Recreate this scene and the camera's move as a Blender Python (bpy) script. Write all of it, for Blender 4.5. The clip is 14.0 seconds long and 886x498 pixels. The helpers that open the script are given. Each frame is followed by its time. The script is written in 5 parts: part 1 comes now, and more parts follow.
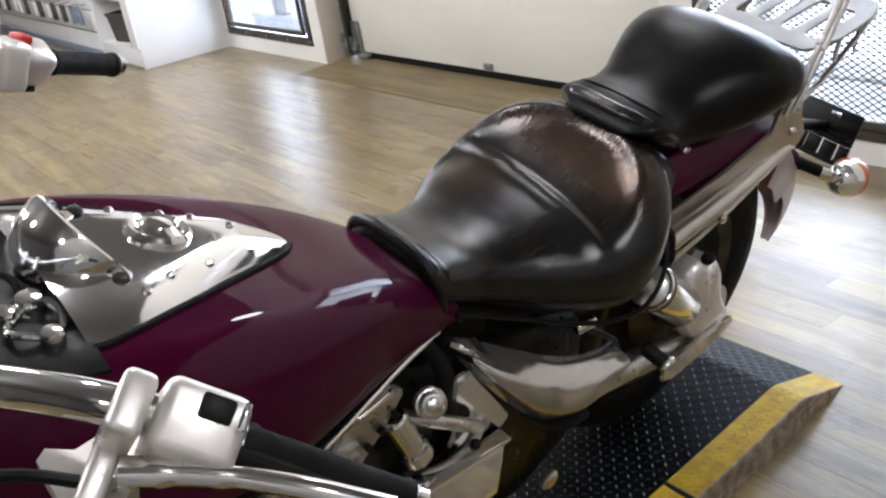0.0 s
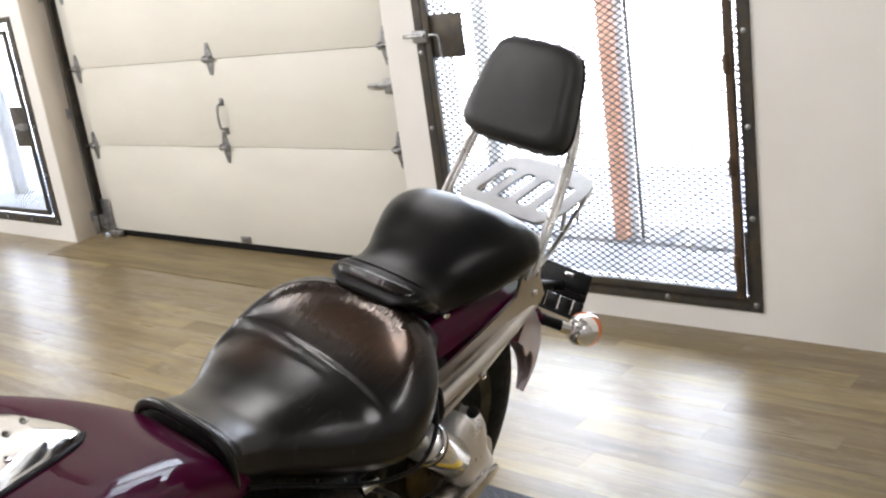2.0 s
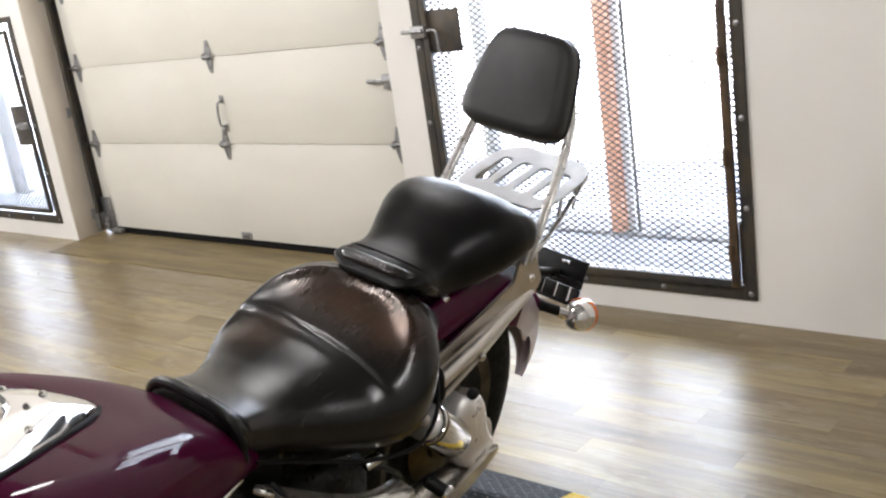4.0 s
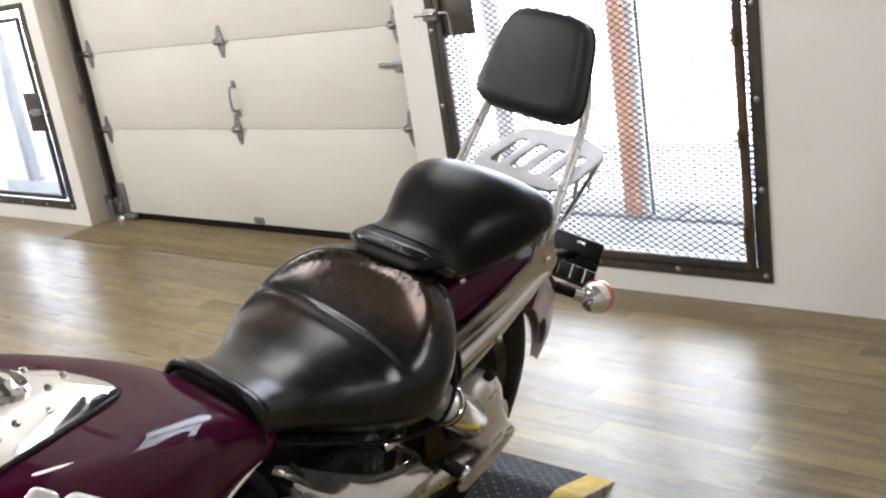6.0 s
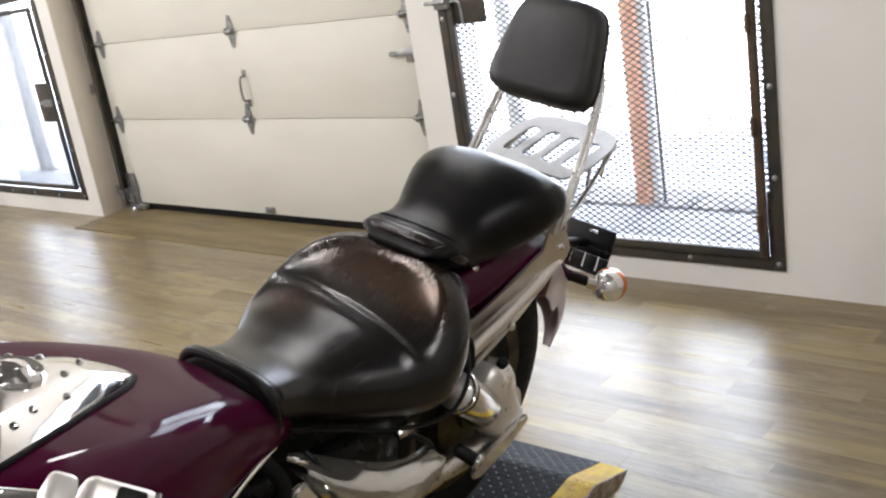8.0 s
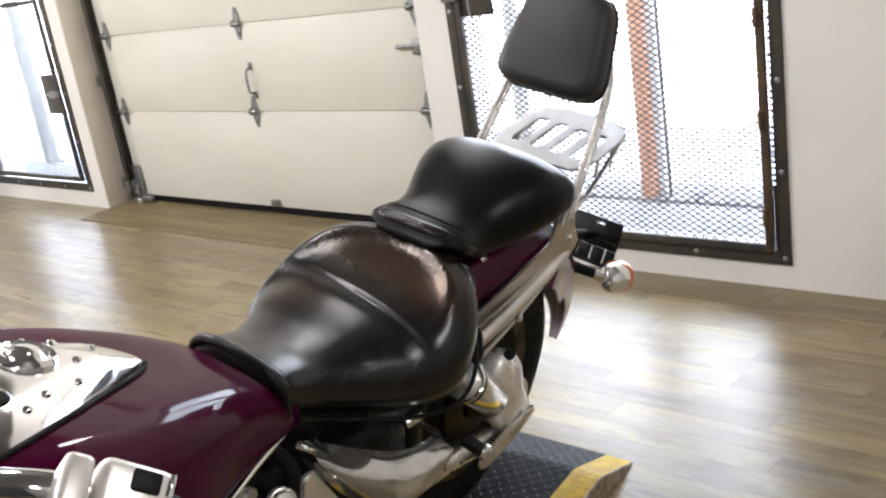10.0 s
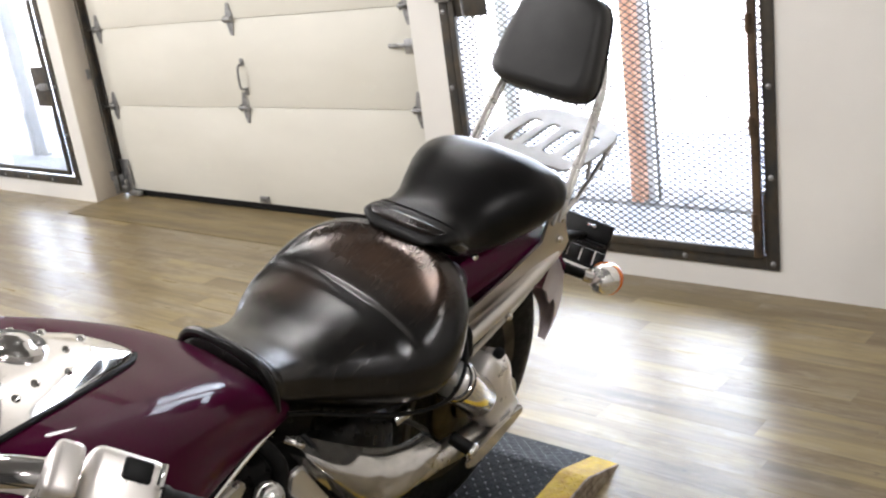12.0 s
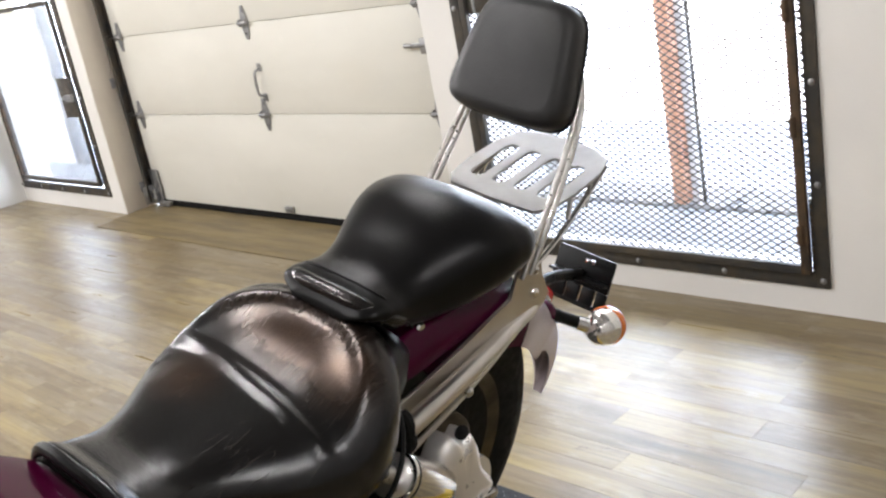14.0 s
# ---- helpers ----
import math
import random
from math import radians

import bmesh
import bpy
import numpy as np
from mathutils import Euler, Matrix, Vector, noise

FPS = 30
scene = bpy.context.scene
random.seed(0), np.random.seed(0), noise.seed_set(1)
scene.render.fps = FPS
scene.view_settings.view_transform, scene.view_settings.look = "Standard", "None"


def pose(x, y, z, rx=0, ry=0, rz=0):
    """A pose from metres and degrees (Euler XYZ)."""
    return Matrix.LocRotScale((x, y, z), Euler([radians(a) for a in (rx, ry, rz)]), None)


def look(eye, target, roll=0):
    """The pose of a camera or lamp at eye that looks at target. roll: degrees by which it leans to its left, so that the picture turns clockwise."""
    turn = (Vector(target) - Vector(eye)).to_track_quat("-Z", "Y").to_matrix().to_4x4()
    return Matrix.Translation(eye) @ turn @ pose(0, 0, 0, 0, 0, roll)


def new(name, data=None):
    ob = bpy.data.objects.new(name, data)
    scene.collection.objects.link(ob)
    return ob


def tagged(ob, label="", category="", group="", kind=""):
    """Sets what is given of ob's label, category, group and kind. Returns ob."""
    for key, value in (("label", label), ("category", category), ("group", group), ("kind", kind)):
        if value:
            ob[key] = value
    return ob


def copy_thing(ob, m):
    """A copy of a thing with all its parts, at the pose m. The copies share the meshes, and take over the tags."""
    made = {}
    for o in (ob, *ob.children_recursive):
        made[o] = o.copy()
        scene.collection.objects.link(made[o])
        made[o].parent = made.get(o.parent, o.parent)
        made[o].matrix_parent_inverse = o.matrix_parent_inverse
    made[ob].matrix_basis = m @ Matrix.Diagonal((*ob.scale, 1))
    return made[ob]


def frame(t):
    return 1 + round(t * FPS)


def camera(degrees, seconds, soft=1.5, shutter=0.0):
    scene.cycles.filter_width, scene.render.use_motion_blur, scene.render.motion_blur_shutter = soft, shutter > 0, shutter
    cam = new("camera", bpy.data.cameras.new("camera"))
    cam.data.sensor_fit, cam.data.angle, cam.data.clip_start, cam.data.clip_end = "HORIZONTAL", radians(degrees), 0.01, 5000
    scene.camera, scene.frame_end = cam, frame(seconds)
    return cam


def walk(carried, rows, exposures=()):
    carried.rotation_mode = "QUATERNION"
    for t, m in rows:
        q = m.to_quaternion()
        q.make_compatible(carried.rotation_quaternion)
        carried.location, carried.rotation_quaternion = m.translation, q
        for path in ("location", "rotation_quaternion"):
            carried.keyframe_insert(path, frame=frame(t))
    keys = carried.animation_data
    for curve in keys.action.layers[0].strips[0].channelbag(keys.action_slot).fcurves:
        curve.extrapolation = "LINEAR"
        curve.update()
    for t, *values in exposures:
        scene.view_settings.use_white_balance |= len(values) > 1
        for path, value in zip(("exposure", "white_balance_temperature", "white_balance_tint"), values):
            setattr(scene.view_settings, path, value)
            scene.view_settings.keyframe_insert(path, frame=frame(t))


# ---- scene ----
cam = camera(48.7, 14.0, 2.3)
UNIT = 0.857                   # metres to one unit of the plan below
PATH = [
    (0, (0.059, 0.088, 1.259), (1.035, 1.645, 0.47), -9.9),
    (0.3, (0.094, 0.084, 1.257), (1.133, 1.613, 0.485), -11.4),
    (0.5, (0.1, 0.067, 1.261), (1.205, 1.558, 0.514), -9.6),
    (1, (0.063, 0.077, 1.285), (1.354, 1.434, 0.582), -9.4),
    (1.5, (0.006, 0.048, 1.31), (1.416, 1.337, 0.716), -8.5),
    (2, (-0.032, 0.02, 1.319), (1.406, 1.295, 0.766), -8.1),
    (2.5, (-0.064, -0.002, 1.318), (1.377, 1.271, 0.768), -7.5),
    (3, (-0.077, -0.013, 1.313), (1.375, 1.249, 0.767), -7.8),
    (3.5, (-0.074, -0.012, 1.314), (1.371, 1.259, 0.77), -9.1),
    (4, (-0.076, -0.011, 1.309), (1.363, 1.261, 0.754), -8.5),
    (6.5, (-0.085, 0, 1.303), (1.326, 1.292, 0.72), -9.2),
    (7, (-0.09, 0.001, 1.305), (1.319, 1.295, 0.721), -9.4),
    (7.5, (-0.092, 0.001, 1.308), (1.31, 1.301, 0.723), -9.2),
    (8, (-0.085, 0.003, 1.299), (1.312, 1.304, 0.703), -9.3),
    (10.5, (-0.096, 0.007, 1.294), (1.292, 1.312, 0.685), -9),
    (11, (-0.096, 0.007, 1.294), (1.306, 1.297, 0.684), -8.3),
    (11.5, (-0.102, 0.01, 1.295), (1.299, 1.308, 0.703), -7.9),
    (12, (-0.101, 0.012, 1.289), (1.305, 1.298, 0.683), -7.8),
    (12.5, (-0.106, 0.016, 1.29), (1.306, 1.286, 0.662), -7.6),
    (13, (-0.096, 0.023, 1.28), (1.322, 1.268, 0.619), -7.9),
    (13.5, (0.009, 0.047, 1.271), (1.39, 1.309, 0.563), -12.3),
    (13.6, (0.06, 0.053, 1.269), (1.42, 1.359, 0.601), -13),
    (13.7, (0.118, 0.058, 1.279), (1.449, 1.412, 0.65), -11.9),
    (13.8, (0.176, 0.06, 1.281), (1.484, 1.445, 0.671), -12),
    (13.9, (0.235, 0.062, 1.283), (1.537, 1.455, 0.67), -11.4),
    (14, (0.28, 0.063, 1.288), (1.575, 1.458, 0.672), -10.8),
]
walk(cam, [(t, look(eye, target, roll)) for t, eye, target, roll in PATH], [(0.0, 2.98, 6200, 10), (0.5, 3.0, 6300, 10), (1.5, 3.08, 6500, 10), (4.0, 3.05, 6500, 10), (6.5, 2.95, 6500, 10), (8.0, 2.95, 6500, 10), (10.5, 3.1, 6500, 10), (13.0, 3.15, 6500, 10), (14.0, 3.13, 6450, 10)])

# ---- world, sun, large lights ----
world = bpy.data.worlds.new("world")
scene.world = world
world.use_nodes = True
_nt = world.node_tree
_sky = _nt.nodes.new("ShaderNodeTexSky")
_sky.sky_type, _sky.sun_disc = "NISHITA", False
_sky.sun_elevation, _sky.sun_rotation = radians(54), radians(-68)
_nt.links.new(_sky.outputs[0], _nt.nodes["Background"].inputs[0])
_nt.nodes["Background"].inputs[1].default_value = 0.15

sun = new("sun", bpy.data.lights.new("sun", "SUN"))
sun.data.energy, sun.data.angle, sun.data.color = 5.0, radians(0.6), (1.0, 0.96, 0.9)
sun.matrix_world = look((-16, 9, 33), (6, 2, 0))

CEIL = 3.3
LAMP_SPOTS = [(x, y) for x in (-1.2, 0.88) for y in (-0.8, 2.1, 4.2, 6.3, 8.6)] + [(2.62, 2.3)]
for _x, _y in LAMP_SPOTS:
    lamp = new("ceiling_lamp", bpy.data.lights.new("ceiling_lamp", "POINT"))
    lamp.data.shadow_soft_size, lamp.data.energy, lamp.data.color = 0.11, (2.6 if _x < 0 else 5.5) if _y < 0 else 2.3 if _x > 2 else 5.2 if _y < 3 else 8.4 if _y < 5 else 12.4, (0.98, 0.955, 0.955)
    lamp.matrix_world = look(Vector((_x, _y, CEIL - 0.52)) * UNIT, Vector((_x, _y, 0)) * UNIT)


# ---- materials ----
def mat(name, base, rough=0.5, metal=0.0, base2=None, scale=6.0, stretch=(1, 1, 1), rough2=None, bump=0.0, bump_scale=80.0, coat=0.0,
        coat_rough=0.05, ramp=(0.35, 0.65), detail=6.0, rand=0.0, spec=0.5, coords="Object"):
    """A principled surface with colour and roughness that vary in broad stains and fine grain, and a fine relief."""
    m = bpy.data.materials.new(name)
    m.use_nodes = True
    nt = m.node_tree
    N, Lk = nt.nodes, nt.links
    p = N["Principled BSDF"]
    p.inputs["Base Color"].default_value = (*base, 1)
    p.inputs["Roughness"].default_value = rough
    p.inputs["Metallic"].default_value = metal
    p.inputs["Coat Weight"].default_value = coat
    p.inputs["Coat Roughness"].default_value = coat_rough
    p.inputs["Specular IOR Level"].default_value = spec
    tc = N.new("ShaderNodeTexCoord")
    mp = N.new("ShaderNodeMapping")
    mp.inputs["Scale"].default_value = stretch
    Lk.new(tc.outputs[coords], mp.inputs[0])
    n1 = N.new("ShaderNodeTexNoise")
    n1.inputs["Scale"].default_value, n1.inputs["Detail"].default_value = scale, detail
    Lk.new(mp.outputs[0], n1.inputs["Vector"])
    mr = N.new("ShaderNodeMapRange")
    mr.inputs["From Min"].default_value, mr.inputs["From Max"].default_value = ramp
    Lk.new(n1.outputs["Fac"], mr.inputs["Value"])
    if base2:
        mx = N.new("ShaderNodeMix")
        mx.data_type = "RGBA"
        mx.inputs["A"].default_value, mx.inputs["B"].default_value = (*base, 1), (*base2, 1)
        Lk.new(mr.outputs[0], mx.inputs["Factor"])
        last = mx.outputs["Result"]
        if rand:
            oi = N.new("ShaderNodeObjectInfo")
            hs = N.new("ShaderNodeHueSaturation")
            m2 = N.new("ShaderNodeMapRange")
            m2.inputs["To Min"].default_value, m2.inputs["To Max"].default_value = 1 - rand, 1 + rand
            Lk.new(oi.outputs["Random"], m2.inputs["Value"])
            Lk.new(m2.outputs[0], hs.inputs["Value"])
            Lk.new(last, hs.inputs["Color"])
            last = hs.outputs[0]
        Lk.new(last, p.inputs["Base Color"])
    if rough2 is not None:
        mr2 = N.new("ShaderNodeMapRange")
        mr2.inputs["From Min"].default_value, mr2.inputs["From Max"].default_value = ramp
        mr2.inputs["To Min"].default_value, mr2.inputs["To Max"].default_value = rough, rough2
        n3 = N.new("ShaderNodeTexNoise")
        n3.inputs["Scale"].default_value, n3.inputs["Detail"].default_value = scale * 2.7, 8
        Lk.new(mp.outputs[0], n3.inputs["Vector"])
        Lk.new(n3.outputs["Fac"], mr2.inputs["Value"])
        Lk.new(mr2.outputs[0], p.inputs["Roughness"])
    if bump:
        n2 = N.new("ShaderNodeTexNoise")
        n2.inputs["Scale"].default_value, n2.inputs["Detail"].default_value = bump_scale, 4
        Lk.new(mp.outputs[0], n2.inputs["Vector"])
        bp = N.new("ShaderNodeBump")
        bp.inputs["Strength"].default_value, bp.inputs["Distance"].default_value = bump, 0.004
        Lk.new(n2.outputs["Fac"], bp.inputs["Height"])
        Lk.new(bp.outputs[0], p.inputs["Normal"])
    return m


WALL = mat("white_wall_paint", (0.82, 0.80, 0.76), 0.55, base2=(0.76, 0.74, 0.70), scale=1.6, bump=0.15, bump_scale=140, rough2=0.7)
# ceiling out of view, its colour darkened so tank and leather reflect black
CEILING = mat("darkened_ceiling", (0.10, 0.098, 0.095), 0.85, base2=(0.09, 0.088, 0.085), scale=2, bump=0.1)
DOORWHITE = mat("garage_door_paint", (0.73, 0.71, 0.635), 0.42, base2=(0.68, 0.66, 0.585), scale=1.3, stretch=(1, 1, 3), bump=0.12, bump_scale=90, rough2=0.55)
GALV = mat("galvanised_steel", (0.42, 0.42, 0.42), 0.42, 1.0, base2=(0.3, 0.3, 0.3), scale=30, rough2=0.6, bump=0.1)
DARKSTEEL = mat("dark_steel", (0.045, 0.045, 0.045), 0.5, 0.35, base2=(0.085, 0.07, 0.05), scale=9, rough2=0.65, bump=0.15)
RUSTY = mat("rusted_steel", (0.05, 0.038, 0.028), 0.6, 0.3, base2=(0.12, 0.075, 0.04), scale=14, rough2=0.75, bump=0.2)
RUBBER = mat("black_rubber", (0.006, 0.006, 0.006), 0.6, base2=(0.009, 0.0088, 0.0085), scale=20, bump=0.2, rough2=0.8, spec=0.15)
CHROME = mat("chrome", (0.78, 0.77, 0.75), 0.06, 1.0, base2=(0.72, 0.70, 0.68), scale=9, rough2=0.12)
SATIN = mat("brushed_alloy", (0.74, 0.72, 0.69), 0.26, 1.0, base2=(0.52, 0.50, 0.47), scale=25, rough2=0.38, bump=0.05)
RACKMETAL = mat("dull_chrome", (0.33, 0.315, 0.30), 0.40, 0.85, base2=(0.28, 0.268, 0.255), scale=12, rough2=0.5)
TAILSILVER = mat("silver_mauve_paint", (0.46, 0.385, 0.385), 0.4, 0.2, base2=(0.38, 0.32, 0.32), scale=6, coat=0.3)
PURPLE = mat("purple_metallic_paint", (0.050, 0.0006, 0.018), 0.40, 0.0, base2=(0.043, 0.0005, 0.015), scale=4, spec=0.01, coat=0.40, coat_rough=0.015, bump=0.02, bump_scale=900)
BLACKPLASTIC = mat("black_plastic", (0.004, 0.004, 0.0044), 0.34, base2=(0.007, 0.007, 0.007), scale=30, rough2=0.5, bump=0.1, bump_scale=300, spec=0.2)
BLACKPAINT = mat("black_enamel", (0.003, 0.003, 0.003), 0.25, base2=(0.006, 0.0055, 0.005), scale=18, rough2=0.4, spec=0.15)
PLATFORM_BLACK = mat("black_diamond_plate", (0.0015, 0.0016, 0.0019), 0.42, 0.0, base2=(0.0035, 0.0037, 0.0042), scale=22, rough2=0.55, bump=0.15, spec=0.045)
LUGMETAL = mat("worn_black_lugs", (0.016, 0.0165, 0.019), 0.36, 0.3, base2=(0.008, 0.008, 0.009), scale=40, rough2=0.45)
PLATFORM_YELLOW = mat("yellow_painted_plate", (0.62, 0.40, 0.006), 0.5, base2=(0.46, 0.28, 0.008), scale=28, rough2=0.65, bump=0.2, spec=0.2)
PLATFORM_SIDE = mat("mottled_brown_plate_edge", (0.46, 0.38, 0.28), 0.6, 0.3, base2=(0.20, 0.15, 0.10), scale=30, rough2=0.75, bump=0.3)
STRUTMETAL = mat("hazy_chrome", (0.70, 0.665, 0.62), 0.30, 1.0, base2=(0.62, 0.59, 0.55), scale=7, rough2=0.4)
COVERMETAL = mat("bright_side_cover", (0.95, 0.93, 0.90), 0.06, 0.9, base2=(0.92, 0.90, 0.87), scale=5, rough2=0.1)
BRIGHTMETAL = mat("polished_alloy", (0.96, 0.94, 0.91), 0.07, 0.78, base2=(0.92, 0.90, 0.87), scale=5, rough2=0.12)
CASTALLOY = mat("silver_painted_alloy", (0.80, 0.765, 0.72), 0.26, 0.6, base2=(0.74, 0.70, 0.66), scale=12, rough2=0.45, coat=0.3)
DARKALLOY = mat("brake_dusted_alloy", (0.10, 0.085, 0.065), 0.4, 0.9, base2=(0.05, 0.042, 0.033), scale=14, rough2=0.55)
ORANGEWOOD = mat("orange_post_paint", (0.50, 0.27, 0.18), 0.6, base2=(0.42, 0.20, 0.12), scale=8, bump=0.2)
CONCRETE = mat("light_concrete", (0.50, 0.50, 0.51), 0.8, base2=(0.45, 0.45, 0.46), scale=3, bump=0.3, bump_scale=40, rough2=0.9)
AMBER = mat("amber_lens", (0.75, 0.16, 0.01), 0.15, base2=(0.6, 0.12, 0.01), scale=40)
REDLENS = mat("red_lens", (0.5, 0.01, 0.01), 0.12, base2=(0.4, 0.008, 0.01), scale=30)
REDPLASTIC = mat("red_plastic", (0.55, 0.02, 0.02), 0.4, base2=(0.48, 0.02, 0.02), scale=30)
WHITEPLASTIC = mat("white_laminate", (0.78, 0.78, 0.77), 0.4, base2=(0.74, 0.74, 0.73), scale=4, rough2=0.5)
GREYBIN = mat("charcoal_bin_plastic", (0.05, 0.048, 0.045), 0.5, base2=(0.07, 0.065, 0.06), scale=15, rough2=0.6, bump=0.2)


# ---- building helpers ----
def mesh_ob(name, bm, material, smooth=True, angle=35):
    me = bpy.data.meshes.new(name)
    bmesh.ops.recalc_face_normals(bm, faces=bm.faces)
    bm.to_mesh(me)
    bm.free()
    if material:
        me.materials.append(material)
    if smooth:
        me.polygons.foreach_set("use_smooth", [True] * len(me.polygons))
        me.set_sharp_from_angle(angle=radians(angle))
    return new(name, me)


def part(name, bm, material, parent, label="", smooth=True, angle=35):
    ob = mesh_ob(name, bm, material, smooth, angle)
    ob.parent = parent
    if label:
        ob["label"] = label
    return ob


def thing(name, m, label, category, group=""):
    return tagged(place(new(name), m), label, category, group)


def place(ob, m):
    ob.matrix_basis = m
    return ob


def box(bm, c, s, bevel=0.0, m=None, seg=2):
    """A box of size s round the centre c, its edges rounded."""
    made = bmesh.ops.create_cube(bm, size=1.0, matrix=Matrix.Translation(c) @ Matrix.Diagonal((*s, 1)))
    if bevel:
        edges = {e for v in made["verts"] for e in v.link_edges}
        got = bmesh.ops.bevel(bm, geom=list(edges), offset=bevel, segments=seg, affect="EDGES", profile=0.5)
        verts = {v for f in got["faces"] for v in f.verts} | {v for v in made["verts"] if v.is_valid}
        island = set(verts)
        for v in verts:
            island |= {w for e in v.link_edges for w in e.verts}
        made = {"verts": list(island)}
    if m is not None:
        bmesh.ops.transform(bm, matrix=m, verts=made["verts"])
    return bm


def ring_tube(bm, pts, radius, seg=12, caps=True, flat=1.0):
    """A tube along points, with one radius or one for each; flat squeezes it across."""
    pts = [Vector(p) for p in pts]
    radii = list(radius) if hasattr(radius, "__len__") else [radius] * len(pts)
    rings, up = [], None
    for i, p in enumerate(pts):
        d = (pts[min(i + 1, len(pts) - 1)] - pts[max(i - 1, 0)]).normalized()
        if up is None:
            up = Vector((0, 0, 1)) if abs(d.z) < 0.9 else Vector((1, 0, 0))
        side = d.cross(up).normalized()
        up = side.cross(d).normalized()
        rings.append([bm.verts.new(p + radii[i] * (side * math.cos(a) * flat + up * math.sin(a))) for a in [2 * math.pi * k / seg for k in range(seg)]])
    for a, b in zip(rings, rings[1:]):
        for k in range(seg):
            bm.faces.new((a[k], a[(k + 1) % seg], b[(k + 1) % seg], b[k]))
    if caps:
        bm.faces.new(rings[0])
        bm.faces.new(list(reversed(rings[-1])))
    return bm


def smooth_line(pts, n=8):
    """A Catmull-Rom curve through points."""
    P = [Vector(p) for p in pts]
    out = []
    for i in range(len(P) - 1):
        a, b, c, d = P[max(i - 1, 0)], P[i], P[i + 1], P[min(i + 2, len(P) - 1)]
        for k in range(n):
            t = k / n
            out.append(0.5 * ((2 * b) + (c - a) * t + (2 * a - 5 * b + 4 * c - d) * t * t + (3 * b - a - 3 * c + d) * t ** 3))
    return out + [P[-1]]


def tube(pts, radius, seg=12, bm=None, n=8, flat=1.0):
    bm = bm or bmesh.new()
    return ring_tube(bm, smooth_line(pts, n) if len(pts) > 2 else pts, radius, seg, True, flat)


def lathe(bm, profile, m=None, seg=32):
    """Turns a profile of (radius, height) round the z axis, closed at the ends."""
    m = m or Matrix.Identity(4)
    rings = []
    for r, h in profile:
        rings.append([bm.verts.new(m @ Vector((max(r, 1e-4) * math.cos(2 * math.pi * k / seg), max(r, 1e-4) * math.sin(2 * math.pi * k / seg), h))) for k in range(seg)])
    for a, b in zip(rings, rings[1:]):
        for k in range(seg):
            bm.faces.new((a[k], a[(k + 1) % seg], b[(k + 1) % seg], b[k]))
    bm.faces.new(rings[0])
    bm.faces.new(list(reversed(rings[-1])))
    return bm


def along(a, b):
    """A pose at a whose z axis points to b."""
    d = Vector(b) - Vector(a)
    return Matrix.Translation(a) @ d.to_track_quat("Z", "Y").to_matrix().to_4x4()


def curve_through(xs, ys):
    """A smooth function through the values ys at xs (monotone-free cubic)."""
    xs, ys = np.array(xs, float), np.array(ys, float)
    slope = np.gradient(ys, xs)

    def f(x):
        i = int(np.clip(np.searchsorted(xs, x) - 1, 0, len(xs) - 2))
        h = xs[i + 1] - xs[i]
        t = float(np.clip((x - xs[i]) / h, 0, 1))
        return ((1 + 2 * t) * (1 - t) ** 2 * ys[i] + t * (1 - t) ** 2 * h * slope[i] + t * t * (3 - 2 * t) * ys[i + 1] + t * t * (t - 1) * h * slope[i + 1])

    return f


def loft(rings, bm=None, close=True):
    """Skins rings of points, each of the same count, and caps the ends."""
    bm = bm or bmesh.new()
    vs = [[bm.verts.new(p) for p in ring] for ring in rings]
    n = len(vs[0])
    for a, b in zip(vs, vs[1:]):
        for k in range(n if close else n - 1):
            bm.faces.new((a[k], a[(k + 1) % n], b[(k + 1) % n], b[k]))
    if close:
        bm.faces.new(vs[0])
        bm.faces.new(list(reversed(vs[-1])))
    return bm


def pillow_ring(u, half, top, bottom, mid=0.4, p=0.6, n=40, dish=0.0, roll=0.0):
    """A rounded cross-section at u: half its width, its top and bottom heights; dish hollows the middle of the top."""
    wm = top - mid * (top - bottom)
    out = []
    for k in range(n):
        a = 2 * math.pi * k / n
        c, s = math.cos(a), math.sin(a)
        v = half * math.copysign(abs(c) ** p, c)
        if s >= 0:
            w = wm + (top - wm) * s ** p - dish * s * max(0.0, 1 - (v / (half * 0.75 + 1e-6)) ** 2)
        else:
            w = wm - (wm - bottom) * (-s) ** p
        out.append(Vector((u, v, w)))
    return out


def slab(name, c, s, material, bevel=0.0, kind="structure", label="", category=""):
    bm = bmesh.new()
    box(bm, (0, 0, 0), s, bevel)
    return tagged(place(mesh_ob(name, bm, material), Matrix.Translation(c)), label, category, "", kind)


# ---- the room ----
WX, WT = 3.37, 0.24            # inner face and thickness of the front wall
H_OPEN = 2.35                  # head of the openings
H_LOW = 1.603                  # head of the low mesh opening by the corner
MESH_R, MESH_L, GARAGE = (1.458, 3.02), (6.65, 8.16), (3.22, 6.50)
Y0, Y1, XB = -1.7, 13.6, -3.2   # side walls and back wall
# unseen side wall: grey in place of white, to hold down bounce and reflections
MIDWALL = mat("dimmed_side_wall", (0.34, 0.336, 0.33), 0.7, base2=(0.31, 0.306, 0.30), scale=1.5, bump=0.12, bump_scale=120)
# unseen back wall: the dimness of an unlit room put into its colour
SHADEWALL = mat("darkened_back_wall", (0.045, 0.044, 0.043), 0.75, base2=(0.038, 0.037, 0.036), scale=1.5, bump=0.12, bump_scale=120)


